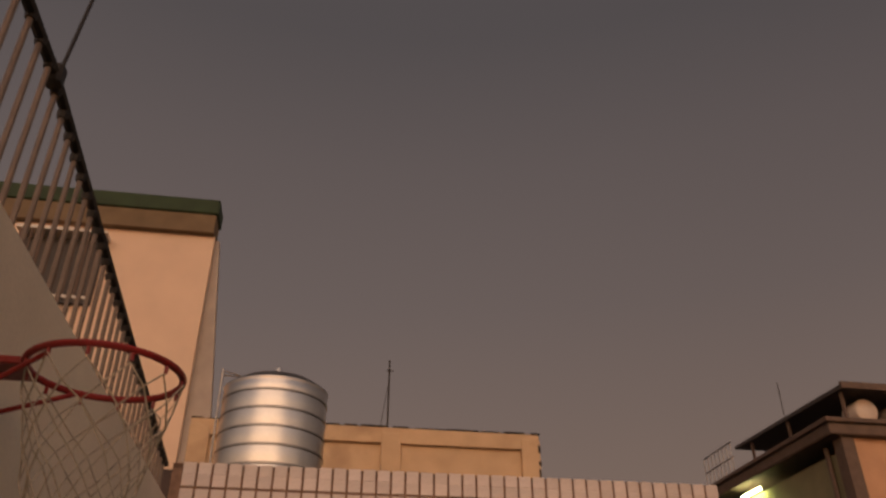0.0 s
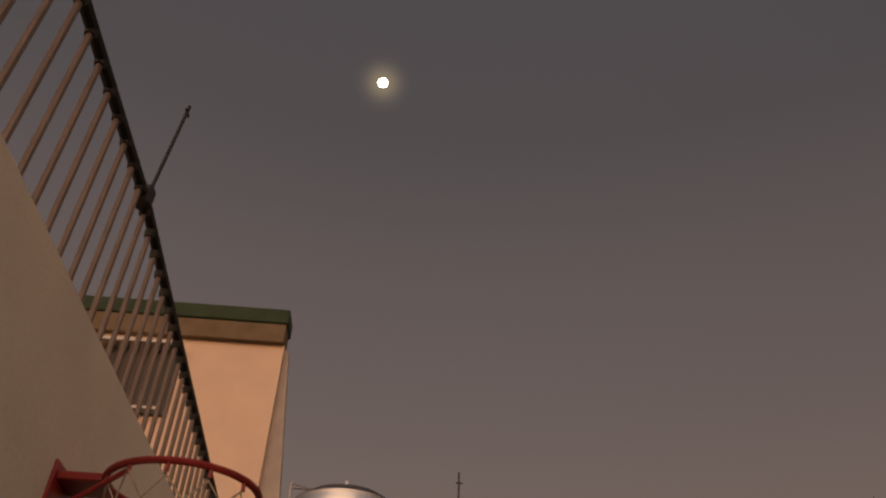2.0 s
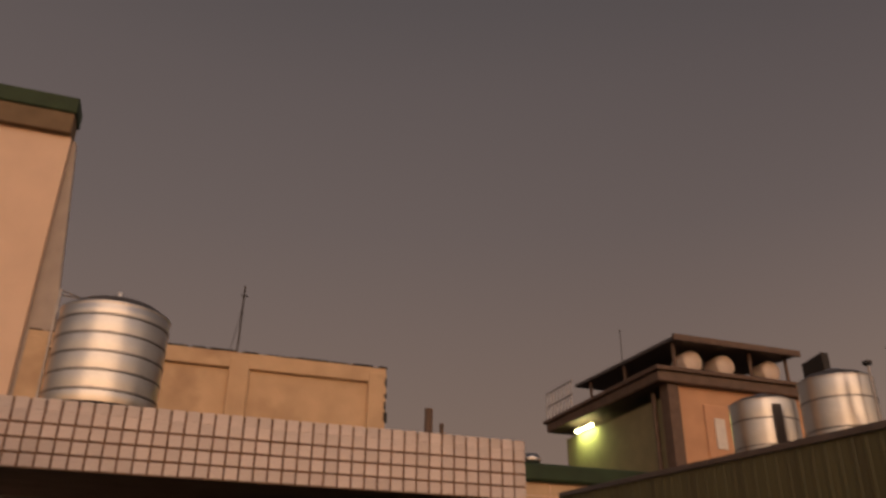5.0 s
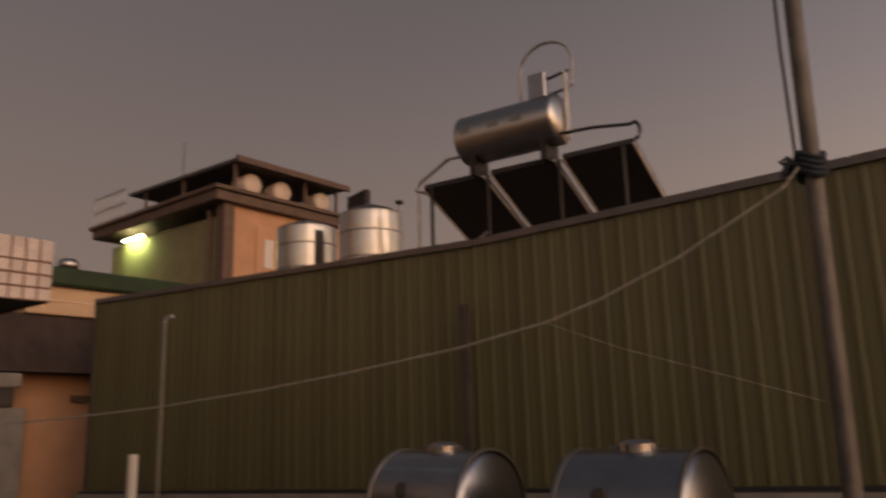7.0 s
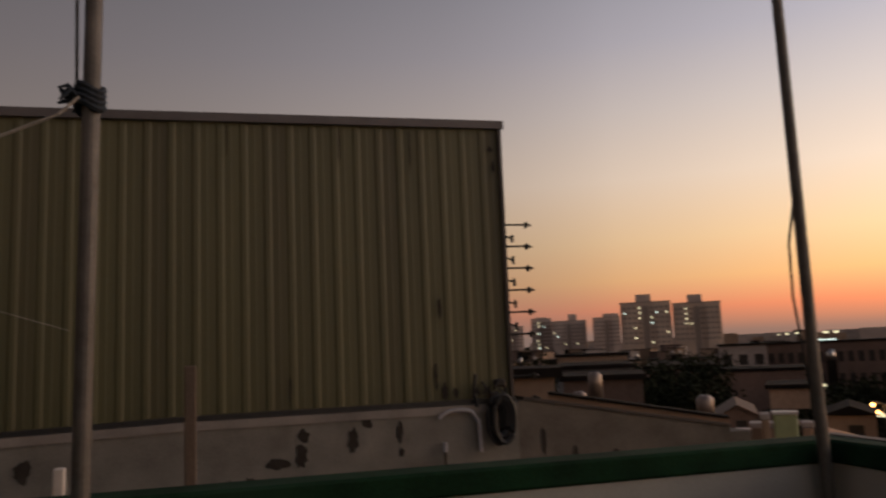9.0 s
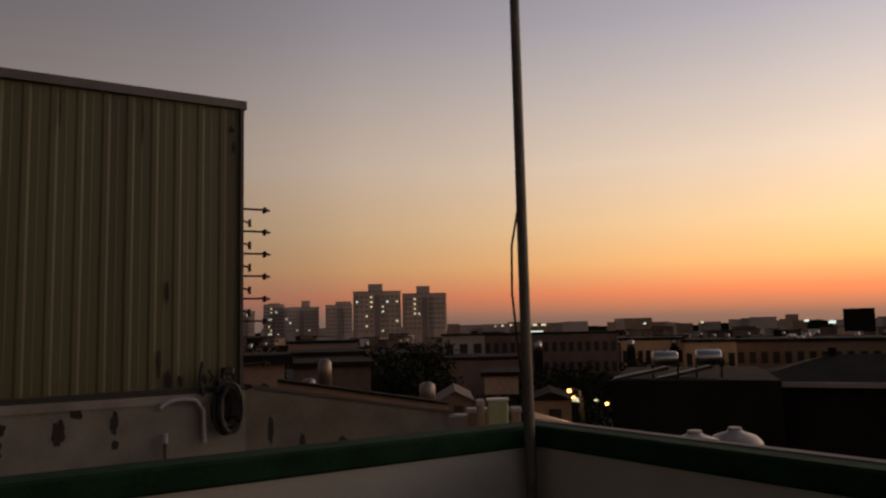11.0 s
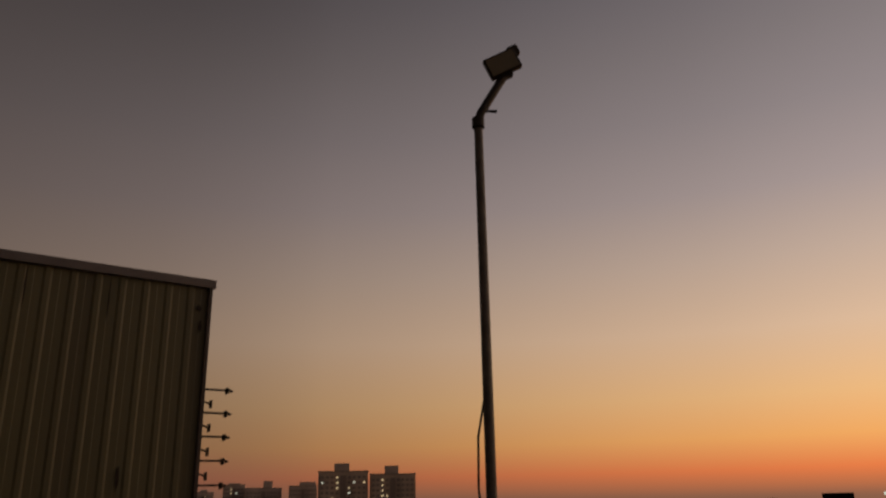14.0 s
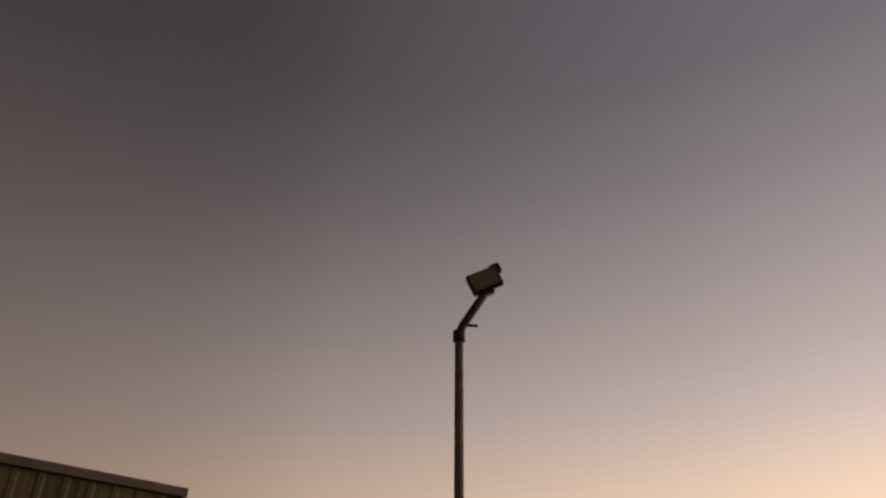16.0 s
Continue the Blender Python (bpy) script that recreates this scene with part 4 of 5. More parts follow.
part("lintel", box(-15.0, -14.88, 7.55, 9.5, 2.28, 2.4), M_BROWN, mid)
part("low_wall", box(-14.6, -14.4, 4.4, 6.5, -2, 2.15, 0.02), M_CONCRETE, mid, "grey cement wall")
part("dark_opening", box(-14.62, -14.45, 4.9, 6.3, 2.16, 2.5, 0.02), M_DARKFRAME, mid, "dark slot over the grey wall")
part("grey_sill", box(-14.7, -14.42, 4.8, 6.4, 2.5, 2.75, 0.02), M_CONCRETE, mid)
vent = thing("roof_vent", "spinning steel roof vent on the green roof", "vent", m=G @ pose(-15.6, 7.6, 4.8))
part("vent_head", lathe([(0.11, 0), (0.11, 0.08), (0.19, 0.14), (0.21, 0.23), (0.15, 0.32), (0, 0.35)], 20), M_STEEL, vent, smooth=True)
chim = thing("chimney_stacks", "two dark slender stacks far behind", "chimney", m=G)
part("stack", tube([(-38.0, 12.6, 0), (-38.0, 12.6, 11.9)], 0.22, 8), M_BROWN, chim)
part("stack", tube([(-38.0, 13.3, 0), (-38.0, 13.3, 11.2)], 0.12, 8), M_BROWN, chim)

pipe = thing("standpipe", "pale standpipe in front of the olive wall", "pipe")
part("pipe", tube([(-7.7, 5.0, 0.1), (-7.7, 5.0, 2.82)], 0.024, 8), M_STANDPIPE, pipe)
part("elbow", tube([(-7.7, 5.0, 2.82), (-7.67, 5.0, 2.87), (-7.55, 5.0, 2.88)], 0.022, 8), M_PIPEPALE, pipe)
# dark box stands in for a shadow strip on the olive sheets
solid("shadow_strip", box(-5.12, -5.02, 6.9, 6.96, 0.1, 2.9), M_DARKUPRIGHT, "dark upright box drawn as a shadow strip before the olive wall", "post")
solid("white_post", tube([(-7.5, 4.6, 0.1), (-7.5, 4.6, 1.45)], 0.05, 8), M_WHITEMETAL, "short white plastic post", "post")

# ---- moon ----
az, el = radians(MOON_AZ), radians(MOON_EL)
MD = 900.0
moon = solid("moon", lathe([(5.0 * math.sin(math.pi * k / 12), -5.0 * math.cos(math.pi * k / 12)) for k in range(13)], 24), M_MOON, "bright nearly full moon in the dusk sky", "moon",
             m=Matrix.Translation((-math.sin(az) * math.cos(el) * MD, math.cos(az) * math.cos(el) * MD, 1.5 + math.sin(el) * MD)), kind="structure")

# ---- the town to the west ----
STREET = -10.0
solid("ground", box(-4000, 4000, -4000, 4500, STREET - 1, STREET), M_GROUND, "dark ground of the town reaching the horizon", "ground", m=Matrix.Identity(4), kind="structure")
# own building below the terrace
solid("own_building", box(-9.95, 2.6, -3.0, 3.42, STREET, -0.152), M_PLASTER, "plastered block under the terrace", "building", kind="structure")
solid("shed_building", box(-13.4, 2.4, 6.99, 12.6, STREET, -0.62), M_PEEL, "rendered block under the shed", "building", kind="structure")


def polar(az, d):
    a = radians(az)
    return -math.sin(a) * d, math.cos(a) * d


def height(el, d):
    return 1.6 + d * math.tan(radians(el))


def facing(az, d, z=0.0):
    """A frame at that distance: x to the right, y away from the terrace."""
    x, y = polar(az, d)
    return pose(x, y, z, 0, 0, az)


def block(name, az0, az1, el, d, depth, material, label, category="building", base=STREET, turn=0.0, windows=(0, 0), lit=0, seed=0, pane_mat=None, roof=True, lit_size=0.8):
    """A town building across az0 (left) to az1 (right), its top at that height angle."""
    w = d * math.tan(radians(az0 - az1)) 
    b = thing(name, label, category, m=facing((az0 + az1) / 2, d) @ pose(0, 0, 0, 0, 0, turn))
    top = height(el, d)
    part("wall", box(-w / 2, w / 2, 0, depth, base, top), material, b)
    if roof:
        t = max(0.25, w * 0.012)
        part("roof_edge", box(-w / 2 - t, w / 2 + t, -t, depth + t, top, top + t * 1.2), M_ROOFDARK, b)
    rows, cols = windows
    rnd = random.Random(seed)
    if rows:
        fh = min(3.2, (top - base) / rows)
        cw = w / cols
        for i in range(rows):
            for j in range(cols):
                x, z = -w / 2 + cw * (j + 0.5), top - fh * (i + 0.65)
                on = rnd.random() < lit
                q = lit_size if on else 1.0
                part("window", box(x - cw * 0.28 * q, x + cw * 0.28 * q, -0.06, 0.05, z - fh * 0.24 * q, z + fh * 0.24 * q), (M_LITWARM if rnd.random() < 0.6 else M_LITCOOL) if on else (pane_mat or M_WINDARK), b)
    return b


# tower and town wall colours are lightened to stand in for distance haze
M_TOWER = mat("hazy_apartment_wall", (0.6, 0.5, 0.44), 0.9, vary=0.15, scale=0.1, bump=0.0, fine=2.0)
M_TOWER2 = mat("tan_hazy_apartment_wall", (0.64, 0.52, 0.42), 0.9, vary=0.15, scale=0.1, bump=0.0, fine=2.0)
M_TOWNA = mat("town_wall_brown", (0.17, 0.12, 0.1), 0.9, vary=0.25, scale=0.2, bump=0.0, fine=3.0, island=0.3)
M_TOWNB = mat("town_wall_tan", (0.38, 0.27, 0.19), 0.9, vary=0.2, scale=0.2, bump=0.0, fine=3.0, island=0.3)
M_TOWNC = mat("town_wall_grey", (0.4, 0.35, 0.32), 0.9, vary=0.2, scale=0.2, bump=0.0, fine=3.0, island=0.25)
M_ROOFB = mat("blue_grey_roof_sheet", (0.16, 0.16, 0.165), 0.6, vary=0.2, scale=1, bump=0.05)
# the street lamp's orange light is put into this base colour
M_ORANGEROOF = mat("lamplit_orange_roof_sheet", (0.42, 0.19, 0.05), 0.6, vary=0.15, scale=2, bump=0.05)


# pane colour kept close to the wall, haze put into it
M_TOWERWIN = mat("hazy_tower_window", (0.34, 0.28, 0.24), 0.4, vary=0.1, bump=0.0)


def apartment(az0, az1, el, cap0, cap1, cel, d, material, seed, lit):
    b = block("apartment_tower", az0, az1, el, d, 22, material, "tall apartment tower with a few lit windows", "building", roof=False)
    w = d * math.tan(radians(az0 - az1))
    c = d * math.tan(radians((az0 + az1) / 2 - (cap0 + cap1) / 2))
    cw = d * math.tan(radians(cap0 - cap1))
    top, ctop = height(el, d), height(cel, d)
    part("roof_house", box(c - cw / 2, c + cw / 2, 4, 14, top, ctop), M_TOWER, b)
    part("roof_edge", box(-w / 2 - 0.3, w / 2 + 0.3, -0.3, 22, top, top + 0.6), M_TOWERWIN, b)
    for x in (-w * 0.32, w * 0.32):
        part("bay", box(x - w * 0.13, x + w * 0.13, -2.5, 0, STREET, top - 1.5), material, b)
    part("stair_recess", box(-w * 0.06, w * 0.06, -0.3, 0.0, STREET, top - 2), M_TOWERWIN, b)
    rnd = random.Random(seed)
    floors = int((top - 2) / 3.0)
    for i in range(floors):
        z = top - 3.2 - 3.0 * i
        for x in (-0.42, -0.32, -0.22, -0.12, 0.12, 0.22, 0.32, 0.42):
            proud = -2.56 if abs(abs(x) - 0.32) < 0.13 else -0.06
            on = rnd.random() < lit * (1.7 if abs(x) < 0.25 else 0.35)
            m = (M_LITWARM if rnd.random() < 0.7 else M_LITCOOL) if on else M_TOWERWIN
            s = 0.62 if on else 1.0
            part("window", box(x * w - 0.9 * s, x * w + 0.9 * s, proud, proud + 0.1, z - 0.65 * s, z + 0.65 * s), m, b)


apartment(8.35, 4.96, 2.87, 7.29, 6.25, 3.47, 500, M_TOWER2, 1, 0.16)
apartment(4.84, 1.69, 2.66, 3.83, 2.87, 3.27, 500, M_TOWER2, 2, 0.16)
apartment(10.3, 8.42, 1.95, 9.6, 8.5, 2.25, 640, M_TOWER, 3, 0.02)
apartment(14.62, 13.21, 2.06, 14.3, 13.5, 2.2, 680, M_TOWER, 4, 0.14)
apartment(13.2, 10.77, 1.83, 12.0, 11.4, 2.34, 660, M_TOWER, 5, 0.05)
apartment(16.6, 15.2, 1.6, 16.1, 15.6, 1.8, 760, M_TOWER, 6, 0.1)

# named buildings of the middle distance
block("school_block", 2.1, -0.9, -0.38, 128, 16, M_TOWNC, "pale three-storey block with shaded openings", windows=(3, 3), seed=11)
block("school_wing", -0.9, -10.2, -0.4, 132, 14, M_TOWNA, "long brown three-storey school wing with rows of openings", windows=(3, 16), seed=12)
block("orange_block", -10.4, -14.6, -0.95, 105, 12, M_ORANGEWALL, "orange rendered block with dark window rows", windows=(3, 8), seed=13)
block("orange_wing", -14.6, -18.0, -1.15, 100, 12, M_ORANGEWALL, "orange rendered wing with a flat roof", windows=(2, 5), seed=14)
block("brown_hall", -18.0, -31.0, -1.2, 115, 20, M_TOWNB, "long brown hall with a pale roof edge", windows=(2, 18), seed=15)
block("dark_works", 7.0, 2.6, -1.75, 78, 18, M_TOWNA, "low dark works building among trees", windows=(1, 7), seed=16)
block("brown_block", 2.2, -3.2, -2.1, 90, 10, M_TOWNA, "low brown block before the school", seed=17)
block("pale_shed", -0.7, -3.1, -3.3, 60, 6, M_TOWNB, "pale windowless shed wall", base=-3.2, seed=18)
block("cream_shed", 17.5, 13.6, -2.1, 26, 4, M_TOWNB, "tan rendered shed behind the low wall", seed=19)
block("tan_block", 13.0, 8.2, -0.7, 95, 10, M_TOWNB, "tan flat-roofed block in the town", windows=(1, 8), seed=20)
block("blue_roof_hall", 13.1, 8.0, -1.6, 60, 14, M_ROOFB, "hall with a blue-grey sheet roof", seed=21)
block("grey_row", 12.8, 7.4, -2.4, 48, 8, M_TOWNA, "dark row of low houses", windows=(1, 9), seed=22)
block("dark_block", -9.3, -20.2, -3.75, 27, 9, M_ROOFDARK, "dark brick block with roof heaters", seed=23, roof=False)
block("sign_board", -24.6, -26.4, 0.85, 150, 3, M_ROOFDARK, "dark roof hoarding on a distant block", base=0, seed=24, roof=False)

# low town filling the distance
rnd = random.Random(21)
for k in range(230):
    d = 60 + 560 * rnd.random() ** 0.8
    az = rnd.uniform(-46, 24)
    w = rnd.uniform(0.5, 2.4) * (200 / d) ** 0.4
    top_el = -1.9 * (90 / d) ** 0.8 - rnd.uniform(0.0, 0.5) * (150 / d) + (rnd.uniform(0.0, 0.45) if d > 330 else 0)
    if d < 115 and 2.5 > az > -22:
        continue
    m = rnd.choice((M_TOWNA, M_TOWNA, M_TOWNB, M_TOWNC, M_ROOFDARK))
    rows = (rnd.choice((1, 2, 3)), rnd.randint(3, 6)) if d < 260 else (0, 0)
    block("town_house", az + w / 2, az - w / 2, top_el, d, rnd.uniform(8, 16), m, "low flat-roofed town building at dusk", turn=rnd.choice((0, 0, 18, -24)), windows=rows, lit=0.05, seed=k)["group"] = "low town buildings"
# far low skyline
for k in range(110):
    d = rnd.uniform(620, 1500)
    az = rnd.uniform(-46, 22)
    w = rnd.uniform(0.4, 2.2)
    block("far_block", az + w / 2, az - w / 2, rnd.uniform(0.0, 0.42) if rnd.random() < 0.8 else rnd.uniform(0.3, 0.6), d, 20, rnd.choice((M_TOWNB, M_TOWNC, M_TOWER)), "far dim building on the skyline", roof=False)["group"] = "far skyline blocks"
woods_v, woods_f = [], []
az, n = 26.0, 0
while az > -50:
    x, y = polar(az, 1700)
    h = height(0.12 + 0.16 * noise.noise((az * 0.8, 0, 0)) + 0.06 * noise.noise((az * 6.0, 3, 0)), 1700)
    woods_v += [(x, y, STREET), (x, y, h), (x * 1.03, y * 1.03, STREET)]
    if n:
        k = len(woods_v)
        woods_f += [(k - 6, k - 3, k - 2, k - 5), (k - 5, k - 2, k - 1, k - 4)]
    n += 1
    az -= 0.12
woods = bpy.data.meshes.new("far_woods")
woods.from_pydata(woods_v, [], woods_f)
woods.materials.append(M_LEAF)
tagged(new("far_woods", woods), "dark far line of woods along the horizon", "woods", kind="stuff")
# roof tanks glinting over the town
for k in range(46):
    d = rnd.uniform(95, 260)
    az = rnd.uniform(-34, 0) if k < 34 else rnd.uniform(3, 16)
    z = height(-1.55 * (95 / d) ** 0.75, d)
    t = thing("roof_tank", "small steel roof tank glinting over the town", "water tank", group="far roof tanks", m=facing(az, d, z))
    part("tank", lathe([(0, 0), (0.45, 0), (0.45, 0.8), (0.28, 0.95), (0, 1.0)], 12), M_STEEL, t, smooth=True)
    part("stand", box(-0.5, 0.5, -0.5, 0.5, -6, 0), M_ROOFDARK, t)


def hip_roof():
    d = 30
    h = thing("hip_roof_house", "dark house with a hipped roof and pale eaves", "house", m=facing(-24.5, d))
    zr, ze = height(-2.3, d), height(-3.9, d)
    bm = bmesh.new()
    v = [bm.verts.new(p) for p in ((-3.6, 0, ze), (4.2, 0, ze), (4.2, 7, ze), (-3.6, 7, ze), (-0.6, 3.5, zr), (1.6, 3.5, zr))]
    for q in ((0, 1, 5, 4), (1, 2, 5), (2, 3, 4, 5), (3, 0, 4), (3, 2, 1, 0)):
        bm.faces.new([v[i] for i in q])
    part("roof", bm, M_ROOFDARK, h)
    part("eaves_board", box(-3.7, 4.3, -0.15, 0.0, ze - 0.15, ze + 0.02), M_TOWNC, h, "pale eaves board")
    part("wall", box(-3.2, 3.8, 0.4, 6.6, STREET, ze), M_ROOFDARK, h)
    for x in (-0.6, 1.6):
        part("finial", box(x - 0.15, x + 0.15, 3.3, 3.7, zr - 0.1, zr + 0.25, 0.03), M_ROOFDARK, h)


hip_roof()


def roof_heater(az, d, el):
    s = thing("roof_solar_heater", "roof solar heater with a white barrel on a dark block", "solar heater", group="heaters on the dark block", m=facing(az, d, height(-3.75, d)))
    top = height(el, d) - height(-3.75, d)
    part("barrel", lathe([(0, -0.42), (0.23, -0.4), (0.25, -0.36), (0.25, 0.36), (0.23, 0.4), (0, 0.42)], 24, pose(0, 0, top - 0.25, 0, 90, 12)), M_STEEL, s, smooth=True)
    part("collector", prism([(-1.7, 0.02), (-1.7, 0.1), (0.1, top - 0.5), (0.1, top - 0.6)], -0.6, 0.6), M_PANEL, s)
    for x in (-0.4, 0.4):
        part("leg", box(x - 0.03, x + 0.03, -0.03, 0.03, -0.05, top - 0.45), M_DARKSTEEL, s)


roof_heater(-12.95, 28, -1.75)
roof_heater(-15.8, 28.4, -1.7)


def dome_tank(az, d, el, dia):
    z = height(el, d)
    t = thing("white_dome_tank", "pale plastic water tank with a domed top below the parapet", "water tank", group="dome tanks", m=facing(az, d))
    R = dia / 2
    part("body", lathe([(R, STREET), (R, z - 0.26), (R * 0.95, z - 0.15), (R * 0.75, z - 0.07), (R * 0.3, z - 0.015), (R * 0.28, z), (0, z)], 28), M_WHITEPLASTIC, t, smooth=True)
    part("hatch", lathe([(R * 0.24, z - 0.01), (R * 0.24, z + 0.04), (0, z + 0.05)], 16), M_WHITEPLASTIC, t)


dome_tank(-13.9, 11.5, -7.3, 0.8)
dome_tank(-16.5, 11.8, -7.05, 0.75)

for az, el0, el1, d, dia in ((10.85, -1.85, -3.6, 24, 0.4), (12.0, -3.15, -4.3, 22, 0.36), (3.7, -3.65, -5.1, 23, 0.45)):
    t = thing("small_roof_tank", "small steel tank on a low roof", "water tank", group="small roof tanks", m=facing(az, d, height(el1, d)))
    h = height(el0, d) - height(el1, d)
    part("tank", lathe([(0, 0), (dia / 2, 0), (dia / 2, h * 0.85), (dia * 0.3, h), (0, h)], 20), M_STEELDIM, t, smooth=True)
    part("stand", box(-dia * 0.4, dia * 0.4, -dia * 0.4, dia * 0.4, -4, 0), M_CONCRETE, t)

sr = thing("sloping_roof_edge", "brown sheet roof edge sloping down beyond the low wall", "roof", m=facing(8.5, 14))
part("edge_wall", prism([(-1.45, -4), (-1.45, height(-3.35, 14)), (1.45, height(-5.3, 14)), (1.45, -4)], 0, 0.3), M_TOWNB, sr)
part("edge_strip", prism([(-1.45, height(-3.35, 14)), (-1.45, height(-3.35, 14) + 0.04), (1.45, height(-5.3, 14) + 0.04), (1.45, height(-5.3, 14))], -0.04, 0.34), M_ROOFDARK, sr)
gh = thing("gabled_house", "small tan gabled house with a dark window", "house", m=facing(1.75, 34, -0.3))
part("gable_wall", prism([(-0.7, STREET), (-0.7, height(-4.75, 34)), (0.1, height(-3.9, 34)), (0.8, height(-4.5, 34)), (0.8, STREET)], 0, 5), M_TOWNA, gh)
part("roof", prism([(-0.8, height(-4.8, 34)), (0.1, height(-3.9, 34)), (0.9, height(-4.55, 34)), (0.9, height(-4.42, 34)), (0.1, height(-3.77, 34)), (-0.8, height(-4.67, 34))], -0.15, 5.1), M_BROWN, gh)
part("window", box(0.05, 0.45, -0.05, 0.0, height(-5.5, 34), height(-4.8, 34)), M_WINDARK, gh)

gb = thing("green_box", "pale green electric box beyond the parapet corner", "box", m=facing(-0.15, 8.0, -0.05))
part("case", box(-0.1, 0.1, 0, 0.15, 0.3, 0.93, 0.01), M_GREENBOX, gb)
part("lid", box(-0.11, 0.11, -0.01, 0.16, 0.93, 0.955, 0.005), M_WHITEMETAL, gb)
part("stand", box(-0.05, 0.05, 0.03, 0.12, -3, 0.3), M_CONCRETE, gb)
for az, d, z1, w in ((0.95, 8.6, 0.84, 0.07), (0.6, 9.2, 0.7, 0.1), (1.35, 9.6, 0.66, 0.12), (-1.6, 9.0, 0.72, 0.1), (1.9, 10.5, 0.5, 0.22), (-0.75, 8.6, 0.78, 0.07)):
    o = thing("roof_clutter", "small dim box on the roof beyond the corner", "box", group="clutter beyond the corner", m=facing(az, d))
    part("case", box(-w / 2, w / 2, 0, 0.2, -2, z1 - 0.06, 0.01), M_TOWNB, o)
    part("cap", box(-w / 2 - 0.01, w / 2 + 0.01, -0.02, 0.22, z1 - 0.06, z1, 0.01), M_TOWNC, o)

# lit sheet roof and street lamps
lr = thing("lit_roof_house", "low house with a sheet roof, the street lamp's orange in its colour", "house", m=facing(-6.2, 26, -0.34))
part("roof", prism([(-1.3, height(-5.35, 26)), (-1.3, height(-5.75, 26)), (1.35, height(-7.2, 26)), (1.35, height(-6.9, 26))], 0, 1.6), M_ORANGEROOF, lr)
part("wall", box(-1.2, 1.2, 0.2, 1.5, STREET, height(-7.3, 26)), M_TOWNB, lr)
lh = thing("lit_small_house", "small tan house with a dark door by the lamps", "house", m=facing(-5.2, 40, -0.3))
part("wall", box(-1.0, 1.0, 0, 4, STREET, height(-4.6, 40)), M_TOWNB, lh)
part("door", box(-0.1, 0.5, -0.05, 0, height(-6.4, 40), height(-5.2, 40)), M_WINDARK, lh)
part("roof", prism([(-1.2, height(-4.6, 40)), (0, height(-4.0, 40)), (1.2, height(-4.6, 40))], -0.2, 4.2), M_ROOFDARK, lh)

for az, el, d, e in ((-6.42, -4.4, 31, 34), (-9.0, -5.3, 33, 16), (-6.75, -4.85, 36, 12)):
    s = thing("street_lamp", "lit warm street lamp", "lamp", group="street lamps", m=facing(az, d))
    z = height(el, d)
    part("pole", tube([(0.4, 0, STREET), (0.4, 0, z), (0.0, 0, z + 0.1)], 0.05, 8), M_DARKSTEEL, s)
    part("lamp_head", lathe([(0, -0.07), (0.06, -0.05), (0.075, 0), (0.06, 0.05), (0, 0.07)], 12, pose(0, 0, z)), M_STREET, s, "glowing amber lamp")
    pl = new("street_light", bpy.data.lights.new("street_light", "POINT"))
    x, y = polar(az, d - 0.5)
    pl.location = (x, y, z + 0.05)
    pl.data.energy, pl.data.color, pl.data.shadow_soft_size = e, (1.0, 0.5, 0.16), 0.15

# strings of far lights
for az, el, d, w, cool in ((-3.9, 0.28, 420, 2.4, 0), (-4.6, 0.28, 420, 2.4, 0), (-5.2, 0.28, 420, 2.4, 0), (-4.5, -0.22, 400, 9.0, 1), (-2.3, 0.28, 520, 1.6, 0), (-2.9, 0.3, 520, 1.6, 0),
                           (-24.0, 0.02, 300, 2.2, 1), (-16.0, 0.2, 480, 1.5, 0), (-6.95, -5.0, 46, 0.34, 0), (-7.3, -5.1, 46, 0.22, 0), (-8.4, -5.05, 50, 0.2, 0), (-4.1, -3.1, 110, 0.5, 0), (-4.6, -3.1, 110, 0.4, 0), (-14.2, -3.2, 60, 0.35, 0), (-22.5, 0.15, 420, 2.0, 1), (-28.3, 0.75, 300, 2.0, 1), (-1.8, 0.25, 520, 1.2, 0), (-12.2, 0.2, 600, 2.0, 1)):
    f = thing("far_lamp", "tiny lit lamp in the distant town", "lamp", group="far lights", m=facing(az, d))
    z = height(el, d)
    q = min(0.5, w * 0.3)
    part("lamp", box(-w / 2, w / 2, -q * 0.4, q * 0.4, z - q, z + q, q * 0.2), M_LITCOOL if cool else M_LITWARM, f)
    part("mast", box(-q * 0.2, q * 0.2, q * 0.4, q * 0.8, STREET, z), M_DARKSTEEL, f)


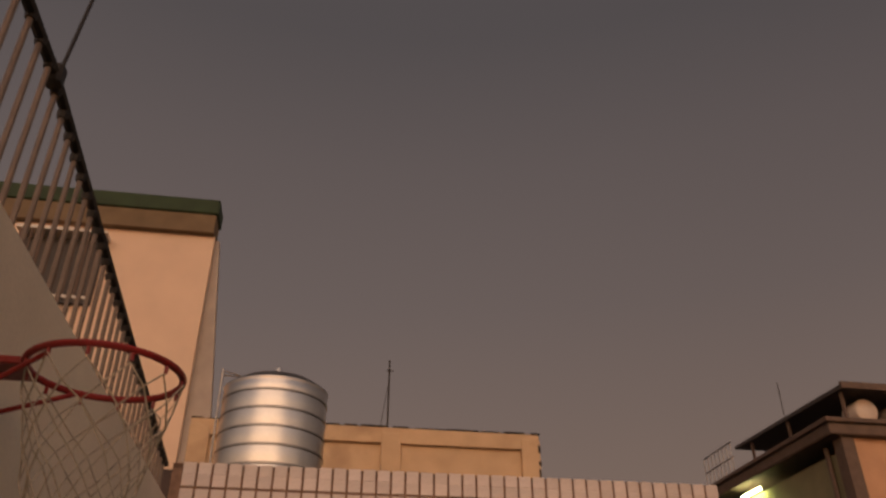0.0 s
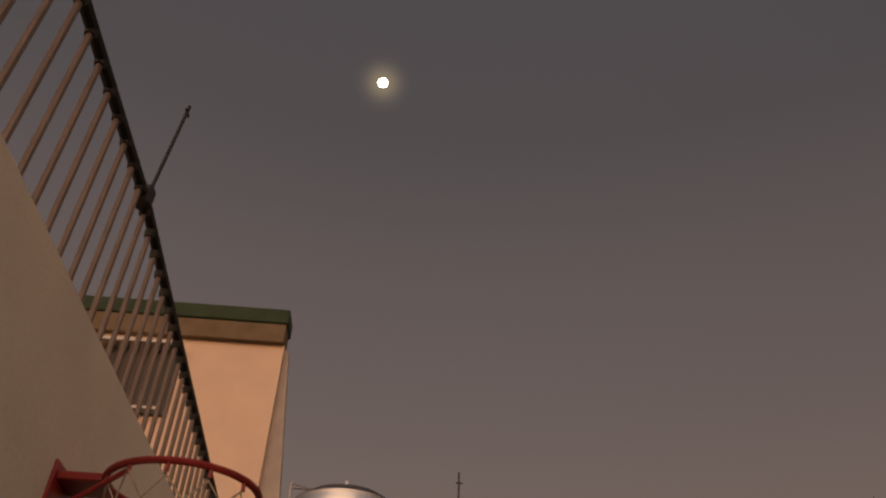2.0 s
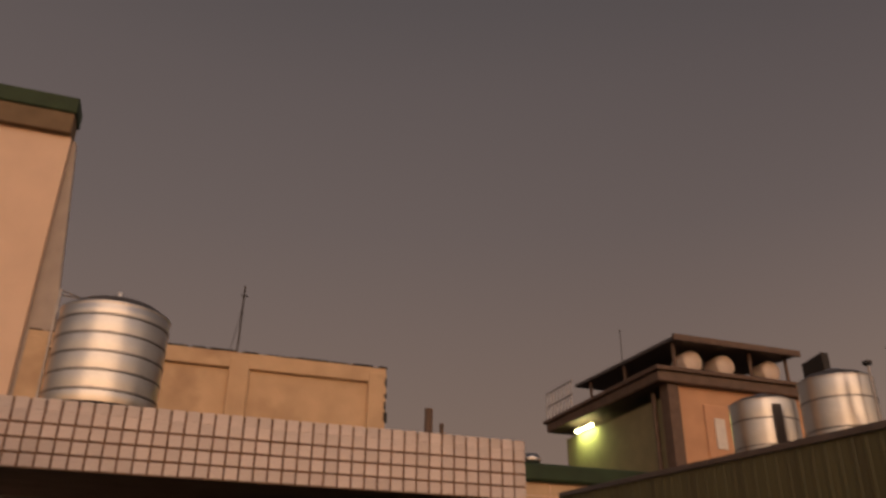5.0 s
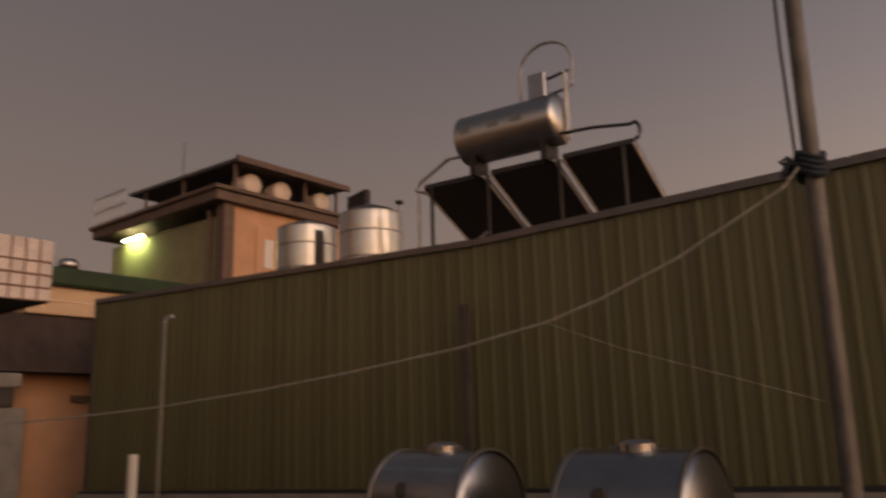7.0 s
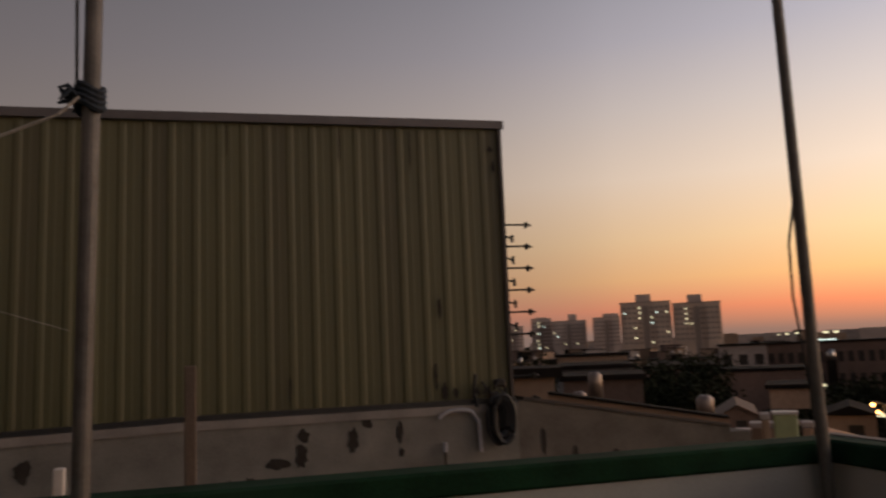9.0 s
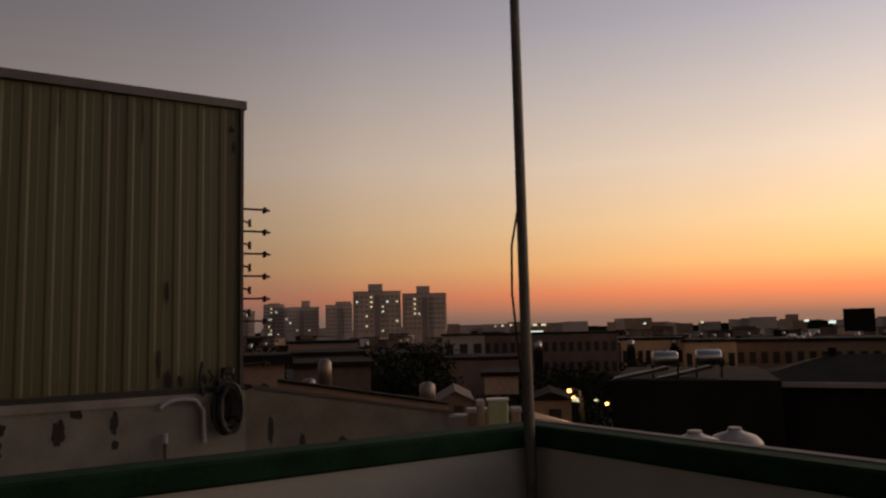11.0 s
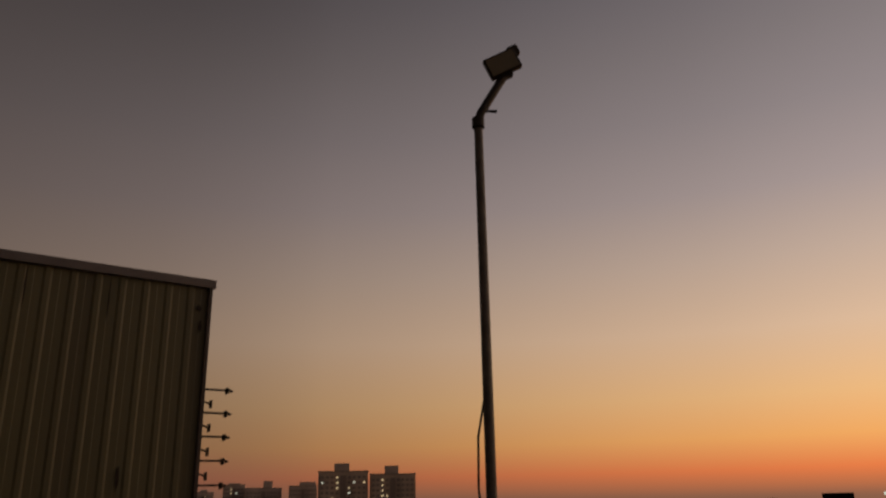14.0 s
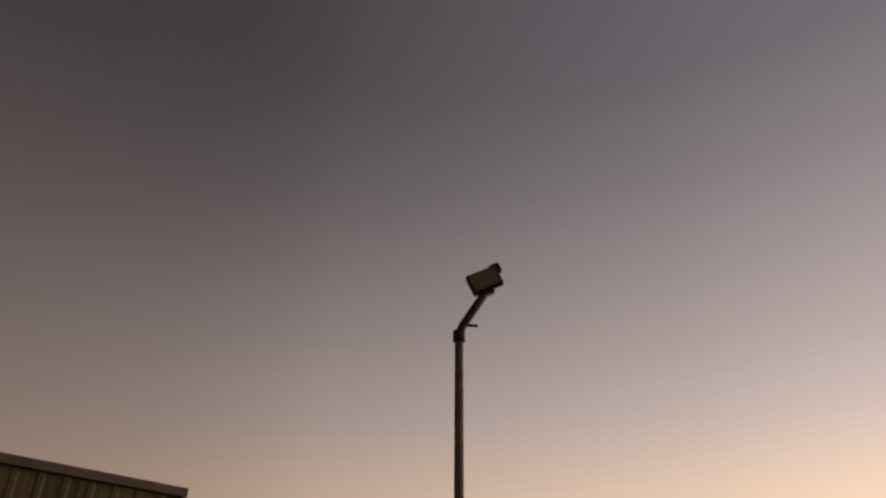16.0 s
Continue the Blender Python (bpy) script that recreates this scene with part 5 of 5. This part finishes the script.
# trees among the houses
def tree(x, y, ztop, r, seed):
    t = thing("tree", "dark leafy street tree at dusk", "tree", m=Matrix.Translation((x, y, STREET)), group="street trees")
    rnd = random.Random(seed)
    H = ztop - STREET
    trunk = tube([(0, 0, 0), (rnd.uniform(-0.2, 0.2), 0.1, H * 0.35), (rnd.uniform(-0.3, 0.3), 0, H * 0.6)], 0.22, 8, 0.1)
    for k in range(6):
        a = rnd.uniform(0, 6.28)
        add_tube(trunk, [(0, 0, H * rnd.uniform(0.35, 0.55)), (r * 0.4 * math.cos(a), r * 0.4 * math.sin(a), H * 0.68), (r * 0.7 * math.cos(a), r * 0.7 * math.sin(a), H * rnd.uniform(0.72, 0.9))], 0.08, 5, 0.02)
    part("trunk", trunk, M_BARK, t)
    vs, fs = [], []
    for c in range(34):
        a, u = rnd.uniform(0, 6.28), rnd.random() ** 0.5
        cx, cy, cz = r * u * math.cos(a), r * u * math.sin(a), H * 0.72 + rnd.uniform(-0.26, 0.2) * H * (1 - 0.4 * u)
        for k in range(34):
            p = Vector((cx, cy, cz)) + Vector([rnd.gauss(0, r * 0.17) for _ in range(3)])
            d1 = Vector([rnd.uniform(-1, 1) for _ in range(3)]).normalized() * rnd.uniform(0.14, 0.3)
            d2 = d1.cross(Vector([rnd.uniform(-1, 1) for _ in range(3)])).normalized() * rnd.uniform(0.08, 0.16)
            n = len(vs)
            vs += [p - d1, p + d2, p + d1, p - d2]
            fs.append((n, n + 1, n + 2, n + 3))
    me = bpy.data.meshes.new("leaves")
    me.from_pydata([tuple(v) for v in vs], [], fs)
    me.materials.append(M_LEAF)
    c = new("crown", me)
    c.parent = t


for k, (az, d, el, r) in enumerate(((-4.5, 85, -2.6, 3.2), (-6.0, 80, -2.8, 3.0), (-7.8, 84, -2.5, 3.4), (-9.2, 78, -3.0, 2.6), (-3.0, 70, -3.6, 2.4), (2.7, 98, -0.2, 2.6), (4.2, 104, -0.35, 2.6), (8.2, 110, -1.0, 4), (-7.0, 62, -3.9, 2.2), (-20.5, 140, -0.6, 5), (-13.0, 150, -0.4, 5), (15.5, 90, -0.6, 3.5), (14.0, 110, -0.3, 4.0), (6.6, 70, -0.75, 2.4), (5.4, 68, -0.5, 2.6), (4.4, 72, -0.45, 2.5), (3.3, 70, -0.9, 2.2), (6.0, 60, -1.7, 2.4), (4.0, 60, -1.9, 2.4), (9.6, 120, -0.7, 3.5), (-1.0, 100, -1.6, 2.6), (-11.8, 95, -1.8, 2.4), (-16.5, 92, -2.2, 2.4))):
    x, y = polar(az, d)
    tree(x, y, height(el, d), r, 50 + k)

# air conditioners by the hip roofed house
for az in (-26.6, -27.7):
    u = thing("air_conditioner", "pale outdoor air conditioner unit with a round fan grille", "air conditioner", group="air conditioners", m=facing(az, 16, height(-7.2, 16)))
    part("case", box(-0.14, 0.14, 0, 0.25, -0.14, 0.2, 0.015), M_WHITEMETAL, u)
    part("grille", lathe([(0.1, 0), (0.1, 0.015), (0.03, 0.02), (0, 0.02)], 18, pose(0, 0, 0.03, 90)), M_DARKFRAME, u)
    part("stand", box(-0.12, 0.12, 0.02, 0.2, -8, -0.14), M_CONCRETE, u)

# ---- tiles of the roof room ----
tile_me = mesh_of(box(-0.0445, 0.0445, -0.004, 0.008, -0.0425, 0.0425, 0.004), M_TILE)


tilt = random.Random(4)


def lay_tile(x, y, z, turn):
    t = new("tile", tile_me)
    t.parent = room
    t.matrix_basis = pose(x, y, z, tilt.uniform(-1.2, 1.2), 0, turn + tilt.uniform(-1.5, 1.5))


rnd = random.Random(8)
for row in range(5):
    z = 2.645 + 0.05 + 0.1005 * row
    if row == 4:
        z = 3.078
    for k in range(38):
        lay_tile(-6.008 + rnd.uniform(-0.001, 0.001), 2.945 - 0.1035 * k, z + rnd.uniform(-0.001, 0.001), 90)
    for k in range(3):
        lay_tile(-6.07 - 0.1035 * k, 3.002, z, 180)
for row in range(26):
    for k in range(2):
        lay_tile(-6.211 + rnd.uniform(-0.001, 0.001), 2.52 + 0.111 * k, 0.06 + 0.1 * row, 90)
    for k in range(2):
        lay_tile(-6.27 - 0.111 * k, 2.699, 0.06 + 0.1 * row, 180)
